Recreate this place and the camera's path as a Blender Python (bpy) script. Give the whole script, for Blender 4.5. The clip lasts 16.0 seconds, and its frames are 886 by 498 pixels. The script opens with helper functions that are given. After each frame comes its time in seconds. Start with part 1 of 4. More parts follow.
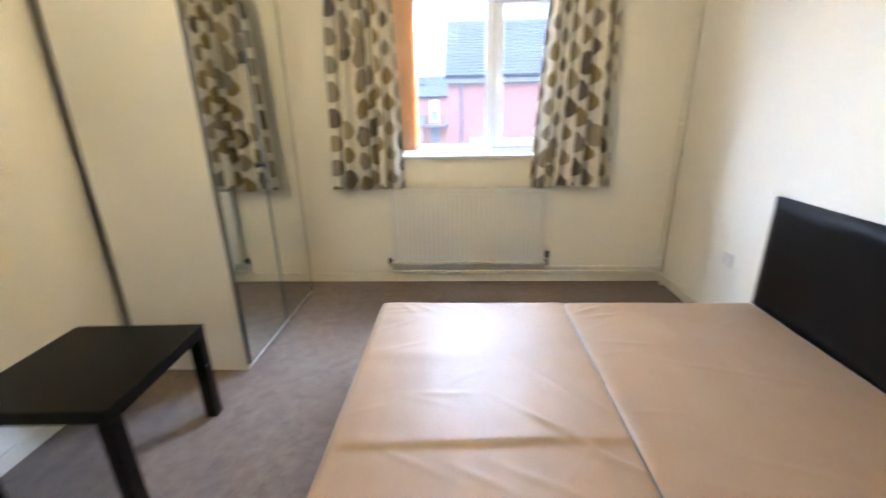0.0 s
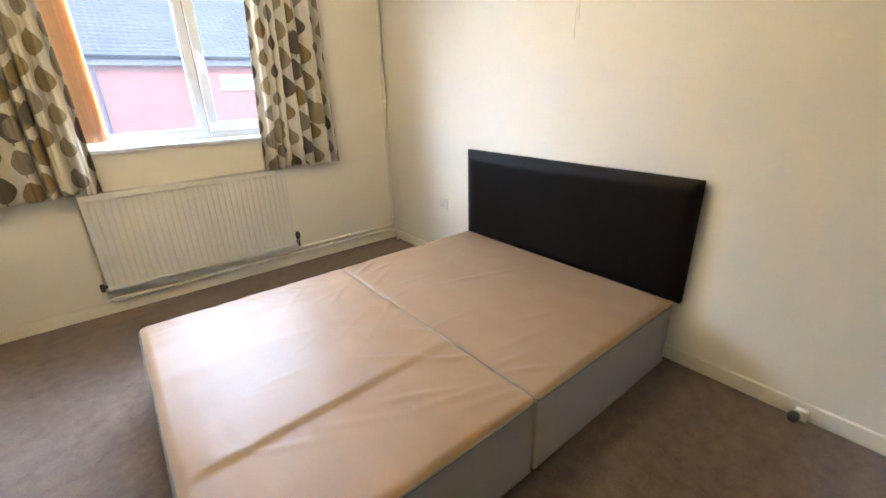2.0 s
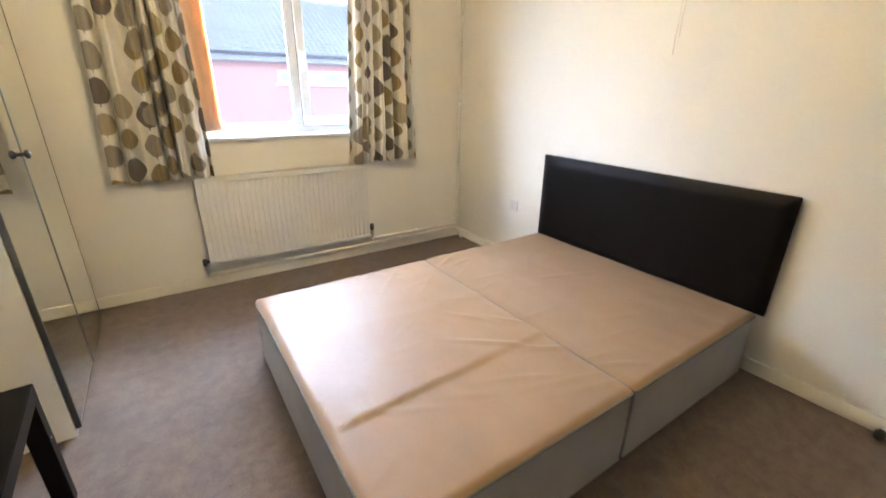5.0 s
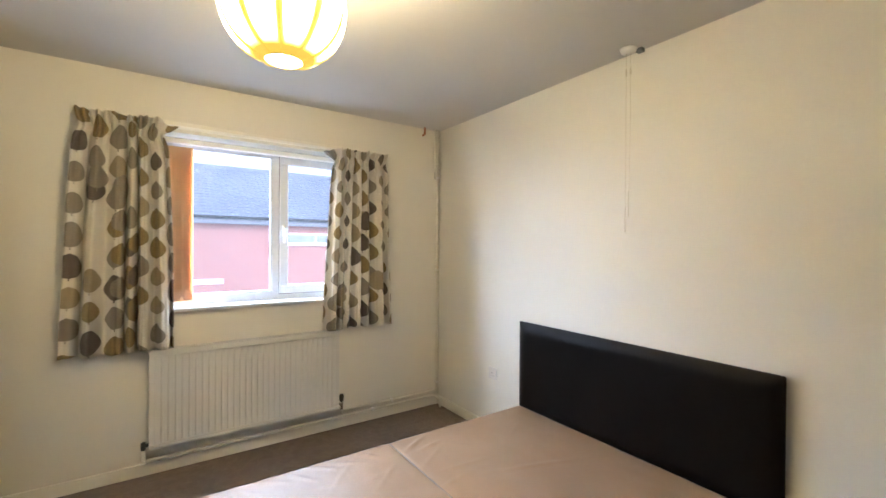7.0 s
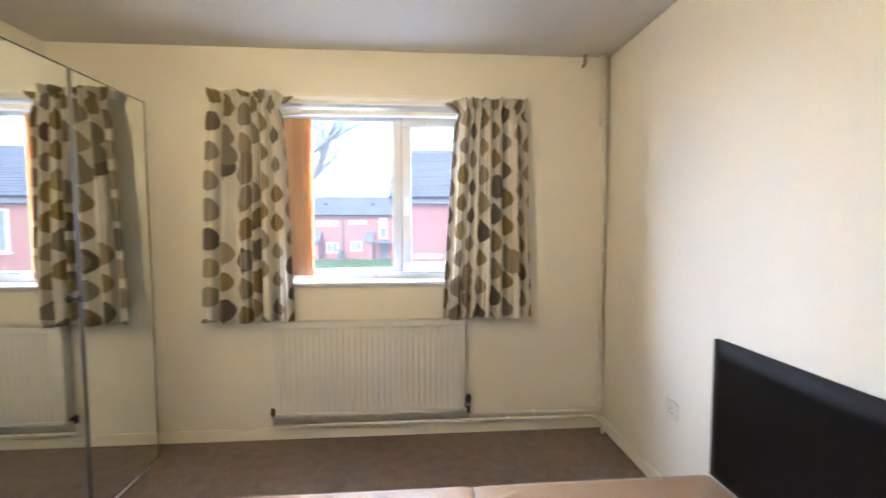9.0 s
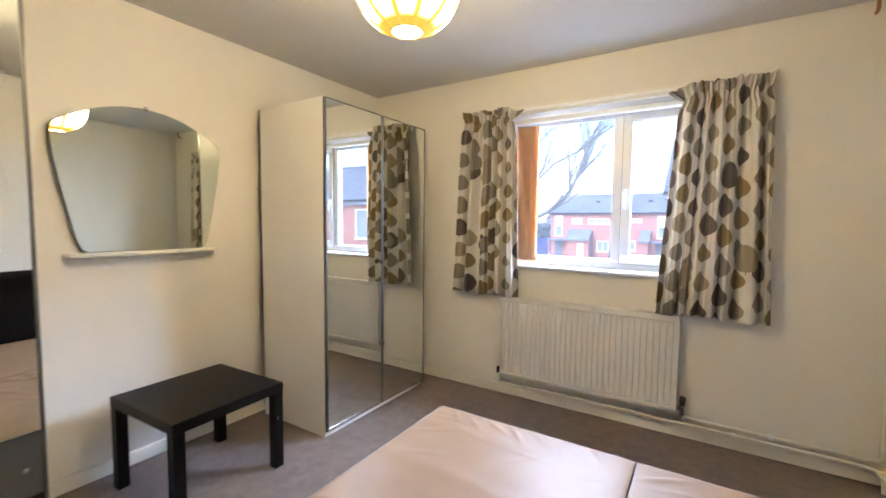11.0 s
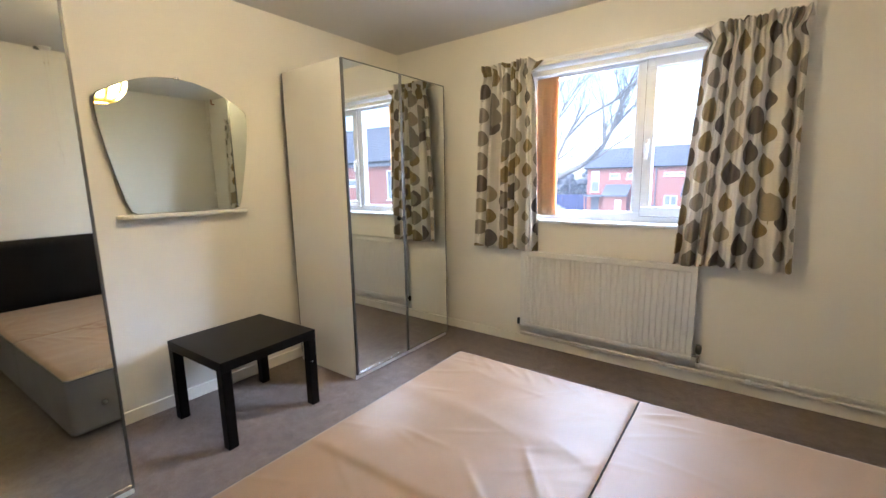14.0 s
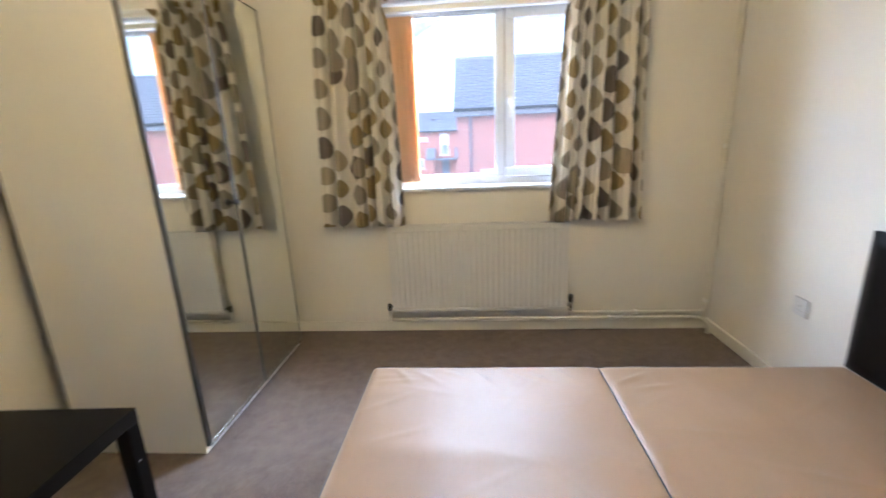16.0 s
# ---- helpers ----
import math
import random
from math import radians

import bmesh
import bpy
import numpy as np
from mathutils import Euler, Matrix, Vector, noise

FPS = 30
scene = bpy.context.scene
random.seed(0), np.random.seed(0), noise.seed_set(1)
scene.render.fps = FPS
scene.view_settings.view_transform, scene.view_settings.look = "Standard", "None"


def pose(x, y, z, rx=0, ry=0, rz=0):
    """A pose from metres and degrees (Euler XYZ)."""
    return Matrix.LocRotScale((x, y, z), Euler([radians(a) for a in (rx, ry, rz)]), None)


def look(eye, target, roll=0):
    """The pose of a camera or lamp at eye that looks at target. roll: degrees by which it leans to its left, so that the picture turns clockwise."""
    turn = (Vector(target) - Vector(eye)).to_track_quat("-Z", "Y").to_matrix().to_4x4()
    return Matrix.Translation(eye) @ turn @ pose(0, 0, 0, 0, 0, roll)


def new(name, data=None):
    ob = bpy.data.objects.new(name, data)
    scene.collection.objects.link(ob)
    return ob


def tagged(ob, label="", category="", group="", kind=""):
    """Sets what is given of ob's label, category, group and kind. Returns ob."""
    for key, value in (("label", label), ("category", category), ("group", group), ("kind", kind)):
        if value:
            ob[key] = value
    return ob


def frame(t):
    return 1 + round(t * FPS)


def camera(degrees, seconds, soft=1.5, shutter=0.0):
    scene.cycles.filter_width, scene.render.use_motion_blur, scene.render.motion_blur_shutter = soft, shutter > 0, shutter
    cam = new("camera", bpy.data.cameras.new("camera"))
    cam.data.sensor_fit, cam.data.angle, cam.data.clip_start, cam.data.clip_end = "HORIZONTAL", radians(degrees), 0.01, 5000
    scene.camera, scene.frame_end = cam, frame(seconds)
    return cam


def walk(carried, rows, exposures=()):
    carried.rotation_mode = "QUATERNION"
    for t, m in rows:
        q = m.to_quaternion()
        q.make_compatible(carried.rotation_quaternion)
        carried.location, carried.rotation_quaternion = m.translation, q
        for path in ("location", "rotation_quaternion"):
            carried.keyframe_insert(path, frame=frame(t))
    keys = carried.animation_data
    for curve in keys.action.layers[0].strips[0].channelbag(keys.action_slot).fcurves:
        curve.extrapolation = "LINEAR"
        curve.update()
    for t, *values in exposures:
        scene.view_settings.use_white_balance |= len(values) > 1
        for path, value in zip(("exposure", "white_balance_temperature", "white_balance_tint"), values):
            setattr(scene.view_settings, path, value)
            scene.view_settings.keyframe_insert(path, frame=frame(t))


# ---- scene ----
cam = camera(93.7, 16.0, soft=1.5, shutter=0.5)
PATH = [
    (0, (0.639, 0.604, 1.32), (0.549, 2.494, 0.674), -1.2),
    (0.5, (0.577, 0.668, 1.307), (1.054, 2.497, 0.655), -1.6),
    (1, (0.479, 0.636, 1.262), (1.35, 2.32, 0.627), -1.6),
    (1.5, (0.38, 0.573, 1.275), (1.464, 2.12, 0.617), -1.7),
    (2, (0.286, 0.566, 1.267), (1.441, 2.028, 0.542), -1.7),
    (2.5, (0.094, 0.558, 1.235), (1.242, 1.95, 0.373), -1.1),
    (3, (-0.016, 0.555, 1.215), (1.078, 1.906, 0.226), -0.4),
    (3.2, (-0.039, 0.557, 1.184), (1.034, 1.9, 0.161), -0.2),
    (5.3, (-0.03, 0.635, 1.298), (1.018, 2.236, 0.718), 0.5),
    (5.5, (-0.025, 0.633, 1.304), (1.035, 2.262, 0.833), 0.5),
    (6, (-0.013, 0.629, 1.359), (1.077, 2.288, 1.112), 0.5),
    (6.5, (0.008, 0.61, 1.386), (1.128, 2.265, 1.307), 0.4),
    (7, (0.153, 0.627, 1.379), (1.281, 2.278, 1.369), 0.4),
    (7.5, (0.395, 0.646, 1.369), (1.509, 2.308, 1.363), 0.2),
    (8, (0.609, 0.804, 1.367), (1.553, 2.567, 1.309), 0.3),
    (8.5, (0.778, 0.96, 1.354), (1.36, 2.871, 1.253), 0.0),
    (9, (0.941, 1.071, 1.344), (1.089, 3.063, 1.226), -0.1),
    (9.5, (1.03, 1.105, 1.34), (0.792, 3.089, 1.24), -0.1),
    (10, (1.105, 1.004, 1.334), (0.516, 2.914, 1.253), 0.0),
    (10.2, (1.137, 0.955, 1.327), (0.426, 2.823, 1.252), 0.2),
    (12.3, (1.698, 0.671, 1.288), (0.424, 2.192, 1.039), 0.1),
    (12.5, (1.703, 0.669, 1.288), (0.433, 2.19, 1.02), 0.0),
    (13, (1.692, 0.68, 1.275), (0.432, 2.207, 0.992), -0.3),
    (13.5, (1.608, 0.709, 1.281), (0.372, 2.252, 0.981), -0.6),
    (14, (1.497, 0.769, 1.284), (0.312, 2.347, 0.962), -1.0),
    (14.5, (1.32, 0.806, 1.268), (0.227, 2.446, 0.925), -1.3),
    (15, (1.074, 0.84, 1.297), (0.151, 2.574, 0.918), -1.8),
    (15.5, (0.877, 0.941, 1.274), (0.228, 2.785, 0.855), -2.3),
    (16, (0.658, 1.016, 1.27), (0.512, 2.947, 0.77), -2.4),
]
walk(cam, [(t, look(eye, target, roll)) for t, eye, target, roll in PATH], exposures=[(0, 2.66, 5560, 12), (1.5, 2.57, 5800, 12), (3, 2.83, 6060, 14), (5.5, 2.68, 5810, 14), (7, 2.37, 5740, 13), (8.5, 2.46, 5810, 14), (10, 2.59, 5720, 16), (12.3, 2.34, 5680, 17), (13.5, 2.37, 5660, 16), (15, 2.38, 5560, 15), (16, 2.41, 5620, 14)])

# ---- light ----
SKY, SUN, WINDOW_LIGHT, SIDE_LIGHT, LANTERN = 0.1, 0.3, 1150.0, 190.0, 11.5
world = bpy.data.worlds.new("sky")
scene.world = world
world.use_nodes = True
wn = world.node_tree
sky = wn.nodes.new("ShaderNodeTexSky")
sky.sky_type, sky.sun_disc = "NISHITA", False
sky.sun_elevation, sky.sun_rotation = radians(32), radians(200)
sky.dust_density, sky.air_density, sky.ozone_density = 1.5, 1.0, 2.0
wn.links.new(sky.outputs[0], wn.nodes["Background"].inputs[0])
wn.nodes["Background"].inputs[1].default_value = SKY

sun_data = bpy.data.lights.new("sun", "SUN")
sun_data.energy, sun_data.angle, sun_data.color = SUN, radians(20), (1.0, 0.97, 0.93)
sun = new("sun", sun_data)
sun.matrix_world = look((-8, -20, 15), (0, 0, 0))

# area lamp added outside, out of view, boosting the overcast sky's light through the window
sky_data = bpy.data.lights.new("window_sky_fill", "AREA")
sky_data.shape, sky_data.size, sky_data.size_y = "RECTANGLE", 13.0, 4.2
sky_data.energy, sky_data.color = WINDOW_LIGHT, (0.74, 0.86, 1.0)
sky_fill = new("window_sky_fill", sky_data)
sky_fill.matrix_world = look((2.6, 9.0, 5.6), (0.85, 3.7, 1.5))

# two more unseen panels added outside to brighten the east and west walls
for x, z, high, share in ((-3.2, 3.7, 4.2, 1.6), (5.8, 4.6, 3.8, 2.3)):
    side_data = bpy.data.lights.new("side_sky_fill", "AREA")
    side_data.shape, side_data.size, side_data.size_y = "RECTANGLE", 4.0, high
    side_data.energy, side_data.color = SIDE_LIGHT * share, (0.76, 0.87, 1.0)
    side_light = new("side_sky_fill", side_data)
    side_light.matrix_world = look((x, 6.2, z), (0.75, 3.7, 1.4))


# ---- materials ----
class Graph:
    """Small helper round a node tree."""

    def __init__(self, name):
        self.mat = bpy.data.materials.new(name)
        self.mat.use_nodes = True
        self.tree = self.mat.node_tree
        self.bsdf = self.tree.nodes["Principled BSDF"]

    def node(self, kind, **inputs):
        n = self.tree.nodes.new(kind)
        for key, value in inputs.items():
            self.put(n.inputs[key.replace("_", " ")], value)
        return n

    def put(self, socket, value):
        if isinstance(value, bpy.types.NodeSocket):
            self.tree.links.new(value, socket)
        else:
            socket.default_value = value

    def math(self, op, a, b=0.0, c=0.0):
        n = self.tree.nodes.new("ShaderNodeMath")
        n.operation = op
        for socket, value in zip(n.inputs, (a, b, c)):
            self.put(socket, value)
        return n.outputs[0]

    def mix(self, f, a, b, blend="MIX"):
        n = self.tree.nodes.new("ShaderNodeMix")
        n.data_type, n.blend_type = "RGBA", blend
        self.put(n.inputs[0], f)
        for socket, value in ((n.inputs[6], a), (n.inputs[7], b)):
            self.put(socket, (*value, 1) if isinstance(value, tuple) and len(value) == 3 else value)
        return n.outputs[2]

    def coords(self, which="Object", scale=(1, 1, 1)):
        tc = self.tree.nodes.new("ShaderNodeTexCoord")
        m = self.node("ShaderNodeMapping", Vector=tc.outputs[which])
        m.inputs["Scale"].default_value = scale
        return m.outputs[0]

    def noise(self, vector, scale, detail=4.0, rough=0.55):
        n = self.node("ShaderNodeTexNoise", Vector=vector, Scale=scale, Detail=detail, Roughness=rough)
        return n.outputs["Fac"]

    def ramp(self, f, *stops, constant=False):
        n = self.node("ShaderNodeValToRGB", Fac=f)
        n.color_ramp.interpolation = "CONSTANT" if constant else "LINEAR"
        while len(n.color_ramp.elements) < len(stops):
            n.color_ramp.elements.new(0.5)
        for e, (p, c) in zip(n.color_ramp.elements, stops):
            e.position = p
            e.color = (*c, 1) if len(c) == 3 else c
        return n.outputs[0]

    def finish(self, color=None, rough=None, bump=None, distance=0.002, strength=0.5, metal=0.0, **others):
        if color is not None:
            self.put(self.bsdf.inputs["Base Color"], (*color, 1) if isinstance(color, tuple) and len(color) == 3 else color)
        if rough is not None:
            self.put(self.bsdf.inputs["Roughness"], rough)
        self.bsdf.inputs["Metallic"].default_value = metal
        for key, value in others.items():
            self.put(self.bsdf.inputs[key.replace("_", " ")], value)
        if bump is not None:
            b = self.node("ShaderNodeBump", Height=bump, Strength=strength, Distance=distance)
            self.tree.links.new(b.outputs[0], self.bsdf.inputs["Normal"])
        return self.mat


def two_scale(name, dark, light, fine=60.0, broad=2.5, rough=0.6, spread=0.1, bump=0.001, strength=0.4, metal=0.0, **others):
    """A surface with grain and broad stains between two close colours."""
    g = Graph(name)
    v = g.coords()
    a, b = g.noise(v, broad, 5), g.noise(v, fine, 3)
    f = g.math("ADD", g.math("MULTIPLY", a, 0.7), g.math("MULTIPLY", b, 0.3))
    col = g.ramp(f, (0.3, dark), (0.7, light))
    r = g.math("ADD", rough - spread / 2, g.math("MULTIPLY", a, spread))
    return g.finish(col, r, b, bump, strength, metal, **others)


WALL = two_scale("wall_paint", (0.665, 0.635, 0.57), (0.71, 0.68, 0.615), fine=130, broad=1.6, rough=0.62, bump=0.0015, strength=0.35)
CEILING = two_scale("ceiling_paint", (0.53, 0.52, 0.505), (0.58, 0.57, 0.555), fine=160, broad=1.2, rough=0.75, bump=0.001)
GLOSS = two_scale("gloss_paint", (0.68, 0.65, 0.575), (0.74, 0.71, 0.635), fine=40, broad=5, rough=0.32, bump=0.0006)
RAD = two_scale("radiator_enamel", (0.585, 0.575, 0.555), (0.635, 0.625, 0.605), fine=50, broad=3, rough=0.35, bump=0.0004)
UPVC = two_scale("white_upvc", (0.62, 0.65, 0.71), (0.68, 0.71, 0.76), fine=30, broad=4, rough=0.28, bump=0.0002)
PLASTIC = two_scale("white_plastic", (0.76, 0.75, 0.72), (0.82, 0.81, 0.78), fine=40, broad=8, rough=0.35, bump=0.0002)
LAMINATE = two_scale("white_laminate", (0.74, 0.72, 0.675), (0.785, 0.765, 0.72), fine=90, broad=2, rough=0.42, bump=0.0003)
DARK_EDGE = two_scale("dark_board", (0.05, 0.04, 0.035), (0.09, 0.075, 0.06), rough=0.7)
CHROME = two_scale("chrome", (0.55, 0.54, 0.52), (0.7, 0.69, 0.68), fine=80, broad=10, rough=0.22, metal=1.0, bump=0.0002)
ALU = two_scale("brushed_aluminium", (0.12, 0.12, 0.122), (0.18, 0.18, 0.178), fine=200, broad=6, rough=0.38, metal=1.0, bump=0.0002)
BLACK_PLASTIC = two_scale("black_plastic", (0.012, 0.012, 0.012), (0.025, 0.024, 0.023), rough=0.45)
TABLE = two_scale("black_brown_foil", (0.003, 0.0025, 0.0023), (0.006, 0.005, 0.0046), fine=220, broad=4, rough=0.34, bump=0.0003, Specular_IOR_Level=0.1)
LEATHER = two_scale("dark_faux_leather", (0.0032, 0.0022, 0.002), (0.0055, 0.0038, 0.0035), fine=420, broad=5, rough=0.42, bump=0.0012, strength=0.5, Specular_IOR_Level=0.1)
COPPER = two_scale("dull_copper", (0.3, 0.12, 0.07), (0.42, 0.19, 0.11), rough=0.5, metal=0.6)
GREY_CLOTH = two_scale("grey_cloth", (0.27, 0.26, 0.256), (0.33, 0.32, 0.315), fine=500, broad=4, rough=0.85, bump=0.0012, strength=0.5)
PIPING = two_scale("dark_piping", (0.10, 0.10, 0.10), (0.15, 0.15, 0.15), fine=500, broad=6, rough=0.8)
CORD = two_scale("cord", (0.55, 0.5, 0.42), (0.65, 0.6, 0.5), rough=0.8)
FOLIAGE_GRASS = two_scale("grass", (0.075, 0.15, 0.035), (0.12, 0.22, 0.06), fine=8, broad=0.3, rough=0.9, bump=0.02)
ASPHALT = two_scale("asphalt", (0.045, 0.046, 0.05), (0.07, 0.07, 0.075), fine=20, broad=0.3, rough=0.9, bump=0.01)
BARK = two_scale("bark", (0.11, 0.105, 0.1), (0.18, 0.168, 0.155), fine=40, broad=3, rough=0.9, bump=0.01)
TILE_A = two_scale("roof_tile", (0.15, 0.165, 0.215), (0.21, 0.23, 0.285), fine=6, broad=0.6, rough=0.7, bump=0.01)
GUTTER = two_scale("dark_gutter", (0.012, 0.012, 0.014), (0.025, 0.025, 0.028), rough=0.5)
FASCIA = two_scale("grey_fascia", (0.14, 0.15, 0.2), (0.2, 0.21, 0.26), rough=0.6)
# distance haze is mixed into this blue-grey; the air itself is clear
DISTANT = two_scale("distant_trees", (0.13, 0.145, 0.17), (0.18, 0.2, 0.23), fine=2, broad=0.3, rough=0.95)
HOARDING = two_scale("blue_hoarding", (0.03, 0.05, 0.16), (0.06, 0.08, 0.22), fine=4, broad=0.4, rough=0.7)
CAR_PAINT = two_scale("silver_car_paint", (0.5, 0.5, 0.52), (0.6, 0.6, 0.62), rough=0.25, metal=0.5)
TYRE = two_scale("tyre_rubber", (0.02, 0.02, 0.02), (0.035, 0.035, 0.035), rough=0.9)
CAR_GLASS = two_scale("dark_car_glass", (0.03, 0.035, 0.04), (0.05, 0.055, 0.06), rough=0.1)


def carpet_material():
    g = Graph("carpet")
    v = g.coords()
    fibres, tufts, marks, broad = g.noise(v, 420, 2), g.noise(v, 110, 3), g.noise(v, 17, 7, 0.68), g.noise(v, 1.8, 4)
    f = g.math("ADD", g.math("MULTIPLY", marks, 0.5), g.math("ADD", g.math("MULTIPLY", tufts, 0.3), g.math("MULTIPLY", broad, 0.2)))
    col = g.ramp(f, (0.36, (0.097, 0.071, 0.059)), (0.5, (0.158, 0.12, 0.101)), (0.62, (0.21, 0.166, 0.143)))
    # trodden spots and old stains
    spots = g.ramp(g.noise(v, 4.5, 6, 0.62), (0.58, (0, 0, 0)), (0.7, (1, 1, 1)))
    flecks = g.ramp(g.noise(g.coords(scale=(1, 1.9, 1)), 21, 5, 0.7), (0.6, (0, 0, 0)), (0.72, (1, 1, 1)))
    col = g.mix(g.math("MULTIPLY", spots, 0.4), col, (0.06, 0.044, 0.036))
    col = g.mix(g.math("MULTIPLY", flecks, 0.35), col, (0.055, 0.04, 0.033))
    col = g.mix(g.math("MULTIPLY", fibres, 0.35), col, (0.08, 0.062, 0.052))
    h = g.math("ADD", g.math("MULTIPLY", fibres, 0.5), g.math("ADD", g.math("MULTIPLY", tufts, 0.6), marks))
    return g.finish(col, 0.95, h, 0.006, 0.7, Sheen_Weight=0.25, Sheen_Roughness=0.45, Sheen_Tint=(0.9, 0.8, 0.75, 1))


def ticking_material():
    """Thin beige non-woven cloth with a soft sheen."""
    g = Graph("beige_cover")
    v = g.coords()
    weave, blot = g.noise(v, 700, 2), g.noise(v, 3.0, 5)
    col = g.ramp(blot, (0.3, (0.252, 0.162, 0.092)), (0.7, (0.29, 0.19, 0.114)))
    col = g.mix(g.math("MULTIPLY", weave, 0.18), col, (0.2, 0.133, 0.078))
    h = g.math("ADD", g.math("MULTIPLY", weave, 0.12), g.noise(g.coords(scale=(6, 2.2, 1)), 3.0, 4))
    return g.finish(col, 0.44, h, 0.006, 0.2, Sheen_Weight=0.05, Specular_IOR_Level=0.37)


def leaf_layer(g, uv, wide, high, offset, share, ground):
    """One layer of printed leaves in staggered columns, laid over the ground colour; share: how many places hold a leaf."""
    sep = g.node("ShaderNodeSeparateXYZ", Vector=uv)
    u, v = g.math("DIVIDE", g.math("ADD", sep.outputs[0], offset[0]), wide), g.math("DIVIDE", g.math("ADD", sep.outputs[1], offset[1]), high)
    col = g.math("FLOOR", u)
    shift = g.node("ShaderNodeTexWhiteNoise")
    shift.noise_dimensions = "1D"
    g.put(shift.inputs["W"], col)
    v2 = g.math("ADD", v, g.math("ADD", g.math("MULTIPLY", g.math("FLOORED_MODULO", col, 2.0), 0.5), g.math("MULTIPLY", shift.outputs["Value"], 0.3)))
    cell = g.node("ShaderNodeCombineXYZ", X=col, Y=g.math("FLOOR", v2), Z=offset[0])
    rnd = g.node("ShaderNodeTexWhiteNoise", Vector=cell.outputs[0])
    value = rnd.outputs["Value"]
    pick = g.node("ShaderNodeSeparateXYZ", Vector=rnd.outputs["Color"])
    size = g.math("ADD", 0.78, g.math("MULTIPLY", pick.outputs[1], 0.26))
    lx, s = g.math("SUBTRACT", g.math("FRACT", u), 0.5), g.math("FRACT", v2)
    ax = g.math("DIVIDE", g.math("ABSOLUTE", lx), size)
    s = g.math("ADD", g.math("DIVIDE", g.math("SUBTRACT", s, 0.5), size), 0.5)
    s2 = g.math("DIVIDE", g.math("SUBTRACT", s, 0.1), 0.82)
    s3 = g.math("POWER", g.math("MINIMUM", g.math("MAXIMUM", s2, 0.0), 1.0), 0.8)
    hw = g.math("MULTIPLY", g.math("POWER", g.math("MAXIMUM", g.math("SINE", g.math("MULTIPLY", s3, math.pi)), 0.0), 0.76), 0.475)
    stem = g.math("MULTIPLY", g.math("LESS_THAN", ax, 0.016), g.math("MULTIPLY", g.math("LESS_THAN", s, 0.16), g.math("GREATER_THAN", s, 0.01)))
    inside = g.math("MULTIPLY", g.math("MAXIMUM", g.math("LESS_THAN", ax, hw), stem), g.math("LESS_THAN", pick.outputs[2], share))
    tint = g.ramp(value, (0.0, (0.27, 0.195, 0.078)), (0.36, (0.24, 0.208, 0.165)), (0.66, (0.1, 0.077, 0.068)), (0.84, (0.32, 0.262, 0.172)), constant=True)
    veined = g.math("LESS_THAN", value, 0.4)
    slant = g.math("FRACT", g.math("MULTIPLY", g.math("SUBTRACT", s, g.math("MULTIPLY", ax, 0.75)), 13.0))
    vein = g.math("MAXIMUM", g.math("LESS_THAN", slant, 0.26), g.math("LESS_THAN", ax, 0.02))
    edge = g.math("GREATER_THAN", ax, g.math("SUBTRACT", hw, 0.035))
    vein = g.math("MULTIPLY", g.math("MULTIPLY", vein, g.math("SUBTRACT", 1.0, edge)), veined)
    tint = g.mix(g.math("MULTIPLY", vein, 0.6), tint, (0.08, 0.06, 0.035))
    return g.mix(inside, ground, tint)


def curtain_material():
    """Cream cotton printed with scattered round leaves in olive, taupe and brown."""
    g = Graph("leaf_print_cotton")
    uv = g.tree.nodes.new("ShaderNodeTexCoord").outputs["UV"]
    o = g.coords()
    weave = g.noise(o, 600, 2)
    ground = g.ramp(g.noise(o, 5, 4), (0.3, (0.68, 0.635, 0.545)), (0.7, (0.74, 0.695, 0.61)))
    color = leaf_layer(g, uv, 0.172, 0.17, (0.0, 0.0), 0.93, ground)
    color = leaf_layer(g, uv, 0.2, 0.19, (0.083, 0.07), 0.2, color)
    color = g.mix(g.math("MULTIPLY", weave, 0.2), color, (0.3, 0.26, 0.2))
    mat = g.finish(color, 0.85, weave, 0.0006, 0.5, Sheen_Weight=0.15)
    trans = g.node("ShaderNodeBsdfTranslucent", Color=color)
    shade = g.node("ShaderNodeMixShader", Fac=0.22)
    g.tree.links.new(g.bsdf.outputs[0], shade.inputs[1])
    g.tree.links.new(trans.outputs[0], shade.inputs[2])
    g.tree.links.new(shade.outputs[0], g.tree.nodes["Material Output"].inputs[0])
    return mat


def translucent(name, color, back, share, rough=0.7, grain=300.0):
    g = Graph(name)
    v = g.coords()
    n = g.noise(v, grain, 3)
    col = g.mix(g.math("MULTIPLY", n, 0.15), color, tuple(c * 0.7 for c in color))
    mat = g.finish(col, rough, n, 0.0008, 0.4)
    trans = g.node("ShaderNodeBsdfTranslucent", Color=(*back, 1))
    shade = g.node("ShaderNodeMixShader", Fac=share)
    g.tree.links.new(g.bsdf.outputs[0], shade.inputs[1])
    g.tree.links.new(trans.outputs[0], shade.inputs[2])
    g.tree.links.new(shade.outputs[0], g.tree.nodes["Material Output"].inputs[0])
    return mat


